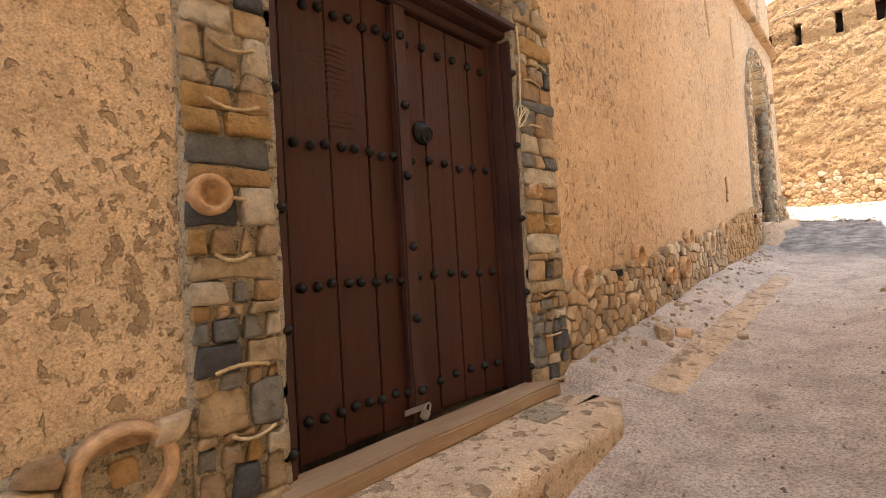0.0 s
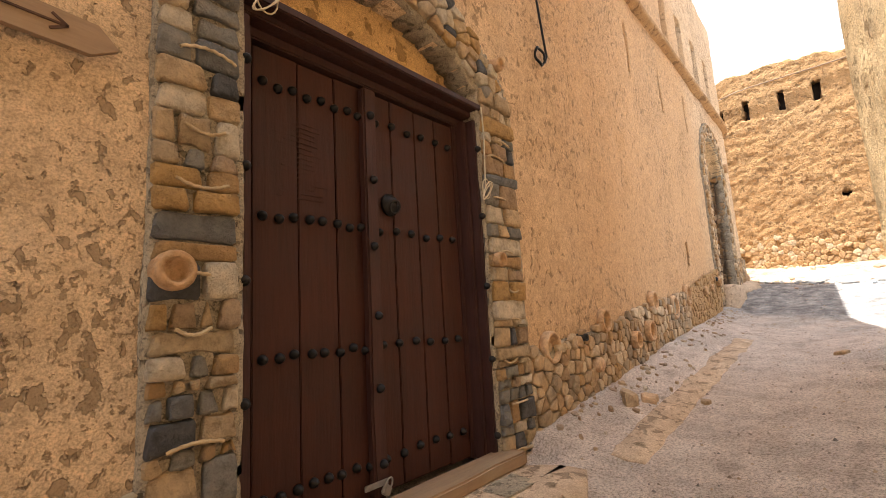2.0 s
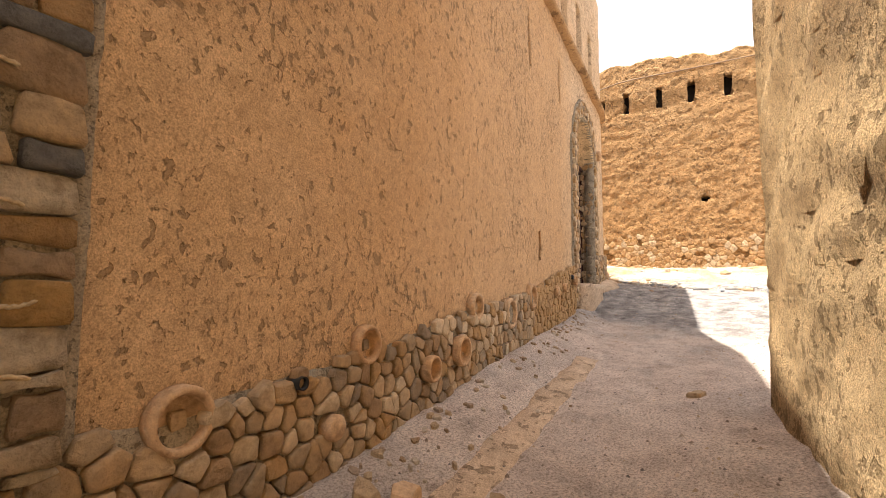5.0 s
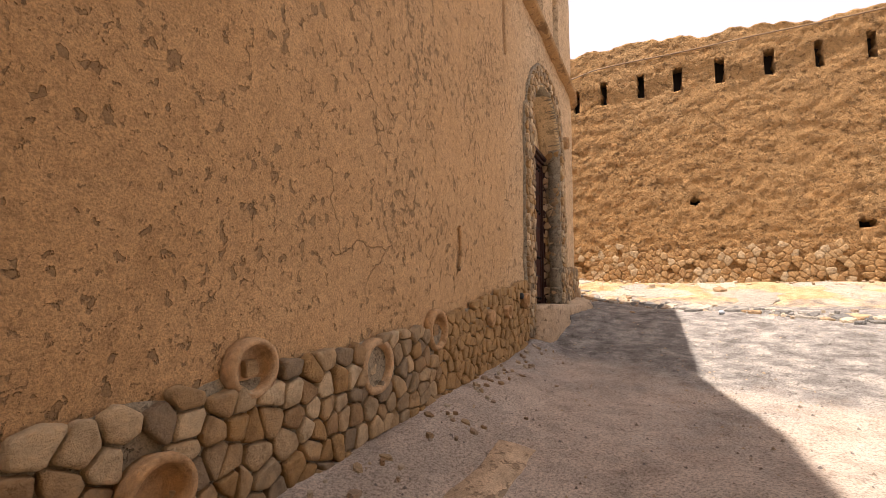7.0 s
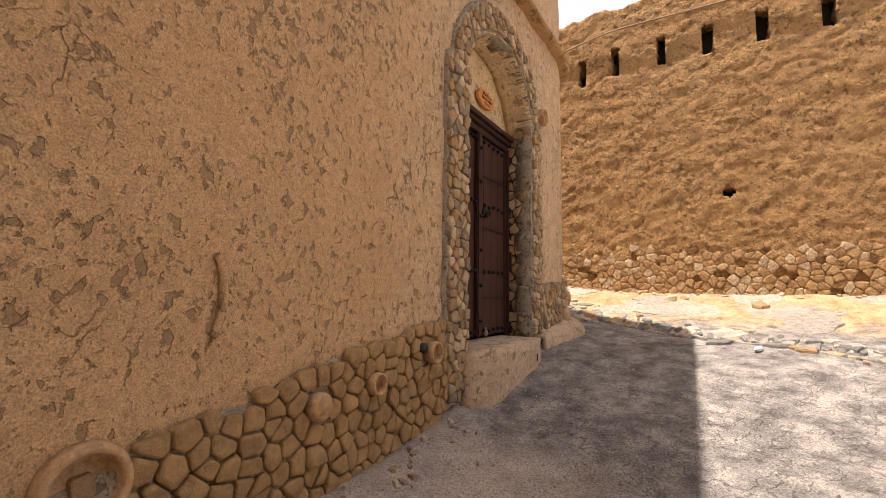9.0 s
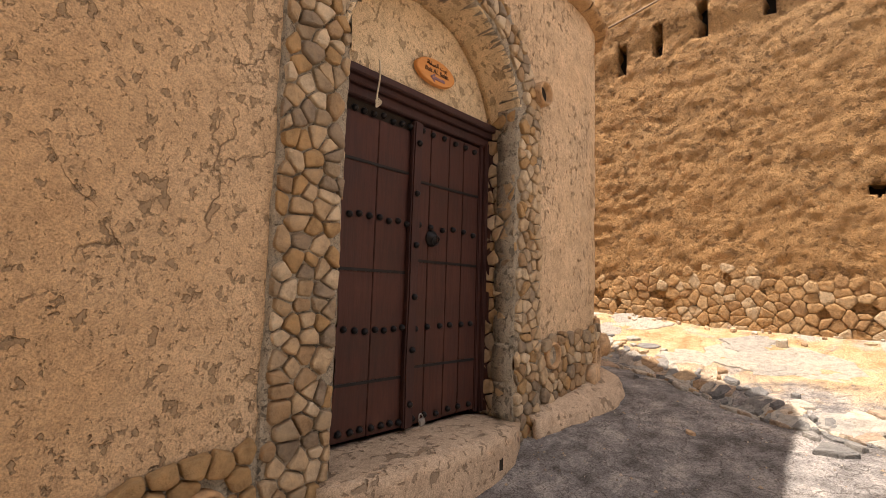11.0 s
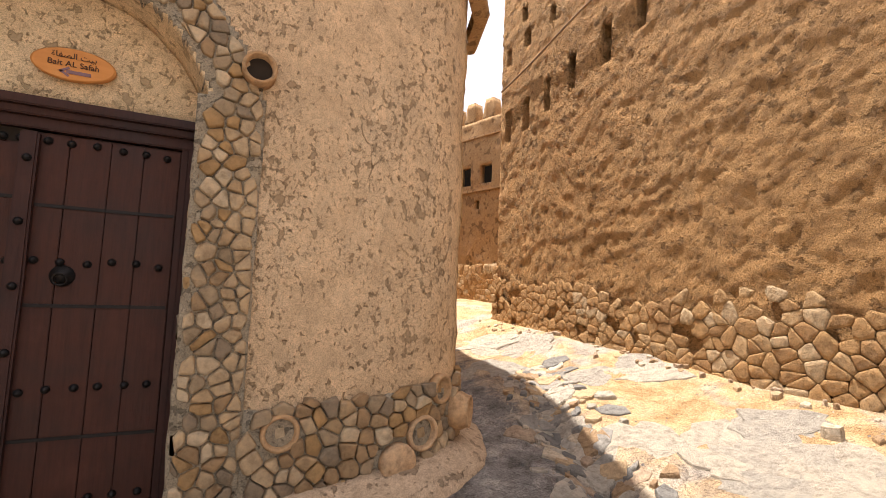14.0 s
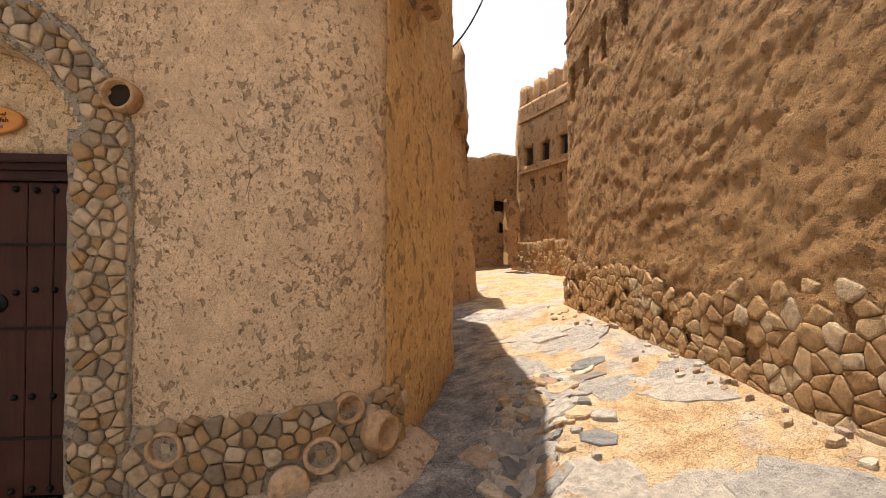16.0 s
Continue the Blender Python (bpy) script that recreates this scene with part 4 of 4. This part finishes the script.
pl_c = plinth("stone_plinth", "rubble stone plinth with rims turning the house corner", D2[1] + 0.30, 14.25, 23, "plinths of the house")
pot = part("clay_pot", lathe([(0.0001, 0.0), (0.1, 0.0), (0.15, -0.05), (0.16, -0.13), (0.13, -0.19), (0.135, -0.21), (0.11, -0.21), (0.09, -0.1)], 24), M_CLAY, smooth=True)
pp, nr = front_at(13.74)
pot.matrix_basis = pose(pp.x - nr.x * 0.02, pp.y - nr.y * 0.02, 2.76, 0, 8, math.degrees(math.atan2(nr.x, -nr.y)))
tagged(pot, "terracotta jar mouth jutting from the plinth corner", "clay pot")
for at, r in (((-0.72, 2.17), 0.075), ((1.42, 2.33), 0.055), ((1.60, 3.9), 0.055)):
    ob = part("pot_rim", lathe([(0.0001, -0.05), (r * 0.5, -0.05), (r * 0.6, -0.09), (r * 0.85, -0.095), (r, -0.07), (r, 0.03)], 20), M_CLAY, sur_a, "small clay rim", True)
    ob.location = (at[0], WALL_Y - 0.03, at[1])
mouth = part("spout_rim", lathe([(0.0001, -0.02), (0.085, -0.02), (0.09, -0.085), (0.105, -0.095), (0.115, -0.08), (0.115, 0.06)], 24), M_CLAY, sur_b, "dark clay spout mouth", True)
mouth.location = (11.97, WALL_Y - 0.04, 5.235)
# dark-painted disc in place of the shaded inside of the spout
hollow = part("hollow", lathe([(0.0001, -0.03), (0.083, -0.03), (0.083, -0.02)], 20), M_SHADE, mouth)
pipe = part("drain_pipe", lathe([(0.024, 0.0), (0.024, -0.045), (0.034, -0.055), (0.034, 0.06)], 16), M_BLACK, smooth=True)
pipe.location = (2.755, WALL_Y - 0.04, 1.692)
tagged(pipe, "short black plastic drain pipe stub", "pipe")
bottle_dark = part("pipe_stub", lathe([(0.03, 0.02), (0.038, -0.03), (0.038, -0.07), (0.018, -0.08)], 16), M_BLACK, smooth=True)
bottle_dark.location = (8.98, WALL_Y - 0.03, 2.38)
tagged(bottle_dark, "black capped pipe stub in the plinth", "pipe")


# ---- steps and cement skirting ----
def rounded_step(name, x0, x1, y0, y1, z0, z1, label):
    bm = box((x1 - x0, y1 - y0, z1 - z0), ((x0 + x1) / 2, (y0 + y1) / 2, (z0 + z1) / 2), 0.0)
    bmesh.ops.subdivide_edges(bm, edges=bm.edges[:], cuts=7, use_grid_fill=True)
    for v in bm.verts:
        ex = min(v.co.x - x0, x1 - v.co.x)
        if v.co.y < y0 + 0.25 and ex < 0.3:
            v.co.y += (0.3 - ex) * 0.5
        if v.co.z > z1 - 0.01 and (v.co.y < y0 + 0.02 or ex < 0.02):
            v.co.z -= 0.03
        v.co += Vector((rough_at(v.co, 2, 0.03), rough_at(v.co + Vector((4, 4, 0)), 2, 0.04), rough_at(v.co, 3, 0.015)))
    ob = part(name, bm, M_CEMENT, smooth=True)
    return tagged(ob, label, "step")


step_low = rounded_step("doorstep", -1.2, 1.62, 2.42, 3.2, 0.3, 0.95, "low rounded cement doorstep before the studded door")
step_high = rounded_step("doorstep", 9.72, 11.66, 2.82, 3.45, 1.5, 2.29, "high cement doorstep under the weathered door")
part("cement_patch", box((0.34, 0.2, 0.012), (1.05, 2.78, 0.952), 0.004, 0.03, 4), M_MORTAR, step_low, "grey cement repair patch")
# the drain hole isn't cut; a block coloured like its inner shade marks it
part("drain_hole", box((0.055, 0.03, 0.09), (11.18, 2.835, 2.08), 0.006), M_SHADE, step_high, "small drain hole shown by a block painted dark as its shade")
plank = part("threshold", box((1.98, 0.2, 0.085), (0, 0, 0), 0.012, 0.012, 5), M_GREY)
plank.location = (0.46, 3.0, 0.99)
tagged(plank, "worn grey wooden threshold plank with green stain", "threshold")
sk_v, sk_f = [], []
for i in range(40):
    u = 11.85 + 2.6 * i / 39
    p, nr = front_at(u)
    gz = ground_z(p.x + nr.x * 0.2, min(p.y, 3.2) + nr.y * 0.2)
    wid = (0.34 + rough_at((u, 1, 1), 2, 0.08)) * min(1.0, 0.35 + i / 14)
    for o, z in ((0.0, 0.17), (0.10, 0.13), (wid * 0.75, 0.06), (wid, -0.12)):
        sk_v.append((p.x + nr.x * o, p.y + nr.y * o, gz + z + rough_at((u, o, 3), 4, 0.03)))
    if i:
        sk_f += [((i - 1) * 4 + k, i * 4 + k, i * 4 + k + 1, (i - 1) * 4 + k + 1) for k in range(3)]
sk = tagged(from_lists("trim_skirting", sk_v, sk_f, M_CEMENT, smooth=True), "cement fillet at the foot of the house corner", "trim", kind="structure")
sk.modifiers.new("thickness", "SOLIDIFY").thickness = 0.05

strip_v, strip_f = [], []
for i in range(70):
    x = 1.9 + 4.6 * i / 69
    for k, (dy, dz) in enumerate(((0.0, -0.04), (0.02, 0.006), (0.13, 0.014), (0.25, 0.006), (0.28, -0.04))):
        y = 2.22 + dy + 0.05 * math.sin(0.7 * x) + rough_at((x, dy, 2), 2.5, 0.05)
        strip_v.append((x, y, ground_shape(x, y) + dz))
    if i:
        strip_f += [((i - 1) * 5 + k, i * 5 + k, i * 5 + k + 1, (i - 1) * 5 + k + 1) for k in range(4)]
strip = tagged(from_lists("trim_cement_strip", strip_v, strip_f, M_CEMENT, smooth=True), "pale cement strip laid along the lane", "trim", kind="structure")
strip.modifiers.new("thickness", "SOLIDIFY").thickness = 0.03

# ---- small things on the house wall ----
board = thing("arrow_sign", (-1.16, WALL_Y - 0.03, 2.99), "weathered wooden arrow sign with a black arrow", "sign")
bm = bmesh.new()
outline = [(-0.27, -0.06), (0.17, -0.062), (0.25, -0.01), (0.18, 0.055), (-0.26, 0.062)]
f = bm.faces.new([bm.verts.new((x, 0, z)) for x, z in outline])
r = bmesh.ops.extrude_face_region(bm, geom=[f])
bmesh.ops.translate(bm, verts=[v for v in r["geom"] if isinstance(v, bmesh.types.BMVert)], vec=(0, -0.025, 0))
bmesh.ops.recalc_face_normals(bm, faces=bm.faces)
panel = part("board", bm, M_GREY, board)
part("arrow_shaft", box((0.25, 0.004, 0.008), (-0.03, -0.028, 0.005), 0), M_INK, board)
for s in (1, -1):
    part("arrow_head", box((0.055, 0.004, 0.009), (0, 0, 0), 0), M_INK, board).matrix_basis = pose(0.075, -0.028, 0.005 + s * 0.014, 0, s * 32, 0)
board.rotation_euler = (0, radians(4), 0)

sign = thing("oval_sign", (10.87, D2Y - 0.015, 5.14), "oval varnished wooden house sign with dark lettering", "sign")
bm = lathe([(0.0001, -0.02), (0.215, -0.02), (0.226, -0.012), (0.226, 0.02)], 40)
bmesh.ops.transform(bm, matrix=Matrix.Diagonal((1, 1, 0.47, 1)), verts=bm.verts)
part("board", bm, M_SIGN, sign)


def words(text, size, x, z, parent, material):
    cu = bpy.data.curves.new("lettering", "FONT")
    cu.body, cu.size, cu.align_x, cu.align_y, cu.extrude = text, size, "CENTER", "CENTER", 0.002
    tmp = bpy.data.objects.new("lettering", cu)
    scene.collection.objects.link(tmp)
    me = bpy.data.meshes.new_from_object(tmp.evaluated_get(bpy.context.evaluated_depsgraph_get()))
    bpy.data.objects.remove(tmp)
    me.materials.clear()
    me.materials.append(material)
    ob = new("lettering", me)
    ob.parent = parent
    ob.matrix_basis = pose(x, -0.024, z, 90, 0, 0)
    return ob


words("Bait AL Safah", 0.052, 0.0, -0.004, sign, M_INK)
words("\ufe93\ufe8e\ufed4\ufebc\ufedf\ufe8d \ufe96\ufef4\ufe91", 0.052, 0.0, 0.05, sign, M_INK)
part("arrow_shaft", box((0.13, 0.004, 0.022), (0.03, -0.022, -0.055), 0), M_INK2, sign)
for s in (1, -1):
    part("arrow_head", box((0.06, 0.004, 0.014), (0, 0, 0), 0), M_INK2, sign).matrix_basis = pose(-0.045, -0.022, -0.055 + s * 0.012, 0, -s * 35, 0)

rnd = random.Random(5)
hook = thing("iron_hook", (2.42, WALL_Y - 0.02, 4.33), "black iron ring on a long hooked rod", "hook")
tube("ring", [(0.085 * math.cos(i * math.pi / 10), -0.03 - 0.01 * math.sin(i), 0.085 * math.sin(i * math.pi / 10)) for i in range(21)], 0.012, M_IRON, hook)
tube("rod", [(0.09, -0.03, -0.03), (0.14, -0.03, 0.05), (0.06, -0.03, 0.45), (0.02, -0.02, 0.8), (0.02, 0.03, 0.82)], 0.012, M_IRON, hook)


def coil(name, at, label, drop, r):
    th = thing(name, at, label, "rope")
    tube("cord", [(0.01 * math.sin(5 * i / 12), -0.02, -drop * i / 12) for i in range(13)], 0.006, M_ROPE, th)
    for q in range(3):
        tube("loop", [(r * (1 + 0.2 * q) * math.cos(i * math.pi / 8 + q) * 0.6, -0.02 - 0.006 * q, -drop + 0.9 * r * math.sin(i * math.pi / 8 + q * 2) - 0.01 * q) for i in range(17)], 0.004, M_ROPE, th)
    return th


coil("rope", (1.33, D1Y - 0.17, 3.46), "knotted pale cord hanging beside the studded door", 0.62, 0.08)
coil("rope", (-0.36, D1Y - 0.18, 3.5), "tangled cord tied on the door lintel", 0.05, 0.09)
coil("rope", (10.19, D2Y - 0.12, 4.94), "thin looped wire hanging over the lintel", 0.30, 0.03)

# ---- rubble courses of the tall wall ----
rnd = random.Random(31)


def fort_base(y):
    return ground_z(17.0, y) + 0.0


def fort_place(u, v, out):
    return (FORT_X - 0.05 - out, u, v)


def fort_in(u, v):
    top = fort_base(u) + 0.95 + 0.45 * noise.noise(Vector((u * 0.55, 2, 0)))
    return fort_base(u) - 0.15 < v < top and u < 8.1


polys = cells(-7, 8.0, 2.4, 5.4, 0.125, fort_in, rnd, 1.7)
facing(fort, polys, fort_place, M_RUBBLE, rnd, 0.005, 0.013, lambda u, v: rnd.random() < 0.1 + 0.35 * max(0, v - fort_base(u) - 0.55), lambda u, v: u > -2.5)
bpolys = cells(0.05, 4.6, 3.2, 4.15, 0.15, lambda u, v: True, rnd, 1.3)
bt = (B1 - B0).normalized()
facing(bend, bpolys, lambda u, v, o: (B0.x + bt.x * u + bt.y * (o + 0.02), B0.y + bt.y * u - bt.x * (o + 0.02), v), M_RUBBLE, rnd, 0.008, 0.018)


# ---- bedrock slabs and loose stones ----
def slab_poly(rnd, r, n=9):
    if r > 0.2:
        n, ph = 22, rnd.uniform(0, 6)
        return [(r * (0.85 + 0.35 * noise.noise(Vector((2 * math.cos(a), 2 * math.sin(a), ph * 9))) + rnd.uniform(-0.06, 0.06)) * math.cos(a), r * 0.7 * (0.85 + 0.35 * noise.noise(Vector((2 * math.cos(a), 2 * math.sin(a), ph * 9))) + rnd.uniform(-0.06, 0.06)) * math.sin(a)) for a in (2 * math.pi * i / n for i in range(n))]
    n = 6
    return [(r * rnd.uniform(0.6, 1.2) * math.cos(2 * math.pi * (i + rnd.uniform(-0.3, 0.3)) / n), r * rnd.uniform(0.45, 0.95) * math.sin(2 * math.pi * i / n)) for i in range(n)]


def rock(name, x, y, r, h, material, rnd, parent=None, sink=0.5, label="", group=""):
    poly = slab_poly(rnd, r)
    yaw, n = rnd.uniform(0, 6.28), len(poly)
    verts, faces = [], []
    tx, ty = rnd.uniform(-0.05, 0.05), rnd.uniform(-0.05, 0.05)
    for k, zz in ((1.08, -sink * h - 0.04), (1.03, 0.6 * h), (0.93, 0.95 * h)):
        for px, py in poly:
            verts.append((px * k, py * k, zz + (tx * px + ty * py) + rnd.uniform(-0.12, 0.12) * h))
    verts.append((0, 0, h))
    for i in range(n):
        j = (i + 1) % n
        faces += [(i, j, n + j, n + i), (n + i, n + j, 2 * n + j, 2 * n + i), (2 * n + i, 2 * n + j, 3 * n)]
    gz = ground_shape(x, y)
    if r > 0.1 and h > 0.02:
        verts[-1] = (rnd.uniform(-0.3, 0.3) * r, rnd.uniform(-0.3, 0.3) * r, h * rnd.uniform(0.8, 1.2))
    cy, sy = math.cos(yaw), math.sin(yaw)
    verts = [(vx, vy, vz + (ground_shape(x + vx * cy - vy * sy, y + vx * sy + vy * cy) - gz)) for vx, vy, vz in verts]
    ob = from_lists(name, verts, faces, material, parent)
    ob.matrix_basis = pose(x, y, gz, 0, 0, math.degrees(yaw))
    if label:
        tagged(ob, label, "stone", group)
    return ob


rnd = random.Random(41)
for i in range(430):
    y = rnd.uniform(-1.8, 5.0)
    x = 14.05 + 0.5 * (y - 1.5) + rnd.gauss(0, 0.24)
    p_ok = y < 2.5 or x > 13.95 + 0.42 * (y - 3.2)
    if p_ok:
        rock("rock_piece", x, y, 0.04 + 0.17 * rnd.random() ** 2, rnd.uniform(0.015, 0.05), M_SLATE if rnd.random() < 0.75 else M_LOOSE, rnd, ground)
for i in range(26):
    x, y = rnd.uniform(14.9, 16.7), rnd.uniform(-2.5, 7)
    rock("rock_slab", x, y, rnd.uniform(0.25, 0.75), 0.012, M_PALE, rnd, ground, 1.0)
for i in range(90):
    y = rnd.uniform(-5, 8)
    x = 16.95 - abs(rnd.gauss(0, 0.22))
    rock("pebble", x, y, rnd.uniform(0.02, 0.07), rnd.uniform(0.02, 0.06), M_LOOSE, rnd, ground)
for i in range(110):
    x = rnd.uniform(1.8, 9.4)
    rock("pebble", x, WALL_Y - 0.12 - abs(rnd.gauss(0, 0.22)), rnd.uniform(0.012, 0.04), rnd.uniform(0.01, 0.03), M_LOOSE, rnd, ground)
for x, y, r, h, lab in ((2.9, 2.72, 0.10, 0.11, "angular grey stone leaning at the plinth"), (3.08, 2.6, 0.10, 0.05, "broken reddish clay shard on the ground"), (3.35, 2.2, 0.06, 0.03, "thin brown stone on the lane"), (16.31, 1.74, 0.075, 0.1, "brown block stone on sunlit ground"), (5.4, 1.25, 0.07, 0.04, "dark stick-like stone by the wall"), (16.0, 0.3, 0.2, 0.06, "flat pale stone on sunlit ground"), (12.9, 2.0, 0.05, 0.03, "small reddish stone on dark rock")):
    rock("loose_stone", x, y, r, h, M_CLAY if "red" in lab else M_LOOSE, rnd, None, 0.4, lab, "loose stones")
bt_ob = part("plastic_bottle", lathe([(0.0001, -0.11), (0.03, -0.108), (0.033, -0.09), (0.033, 0.03), (0.02, 0.07), (0.012, 0.085), (0.013, 0.105), (0.0001, 0.106)], 18), M_BOTTLE, smooth=True)
bt_ob.matrix_basis = pose(12.7, 0.6, ground_shape(12.7, 0.6) + 0.035, 0, 0, 70)
tagged(bt_ob, "crumpled clear plastic bottle lying in the gully", "bottle")
cable = tube("power_cable", [(14.62 + 0.06 * i, 6.9 + 0.02 * i, 7.35 + 0.045 * i + 0.004 * i * i) for i in range(14)], 0.014, M_BLACK)
tagged(cable, "thin black cable running off the house wall", "cable")

# fine gravel strewn over the lane and the sunlit ground
rnd = random.Random(77)
gv, gf = [], []
for i in range(5200):
    if i % 2:
        x, y = rnd.uniform(-2.5, 12), rnd.uniform(0.2, 2.9)
    else:
        x, y = rnd.uniform(11, 16.85), rnd.uniform(-2.5, 7.5)
        if y > 2.7 and x < 14.2 + 0.3 * (y - 2.7):
            continue
    if x < 5.2 and y < 0.95 + 0.085 * (x - 5):
        continue
    r = 0.006 + 0.012 * rnd.random() ** 2
    z, k, a = ground_shape(x, y), len(gv), rnd.uniform(0, 6.28)
    for q in range(5):
        rr = r * rnd.uniform(0.7, 1.3)
        gv.append((x + rr * math.cos(a + q * 1.2566), y + rr * math.sin(a + q * 1.2566), z - 0.004))
    gv.append((x + rnd.uniform(-0.3, 0.3) * r, y + rnd.uniform(-0.3, 0.3) * r, z + r * rnd.uniform(0.5, 1.0)))
    gf += [(k + q, k + (q + 1) % 5, k + 5) for q in range(5)]
gravel = from_lists("gravel", gv, gf, M_GRAVEL)
tagged(gravel, "loose tan and grey gravel strewn over the ground", "gravel", kind="stuff")

conduit = tube("conduit", [(17.0 + 0.02 * math.sin(2 * y), y, 8.1 + 0.2 * (7.8 - y) if y > 3 else 9.06 + 0.02 * (3 - y)) for y in [7.9 - 0.4 * i for i in range(30)]], 0.02, M_GREY)
tagged(conduit, "weathered conduit running along the tall mud wall", "conduit")
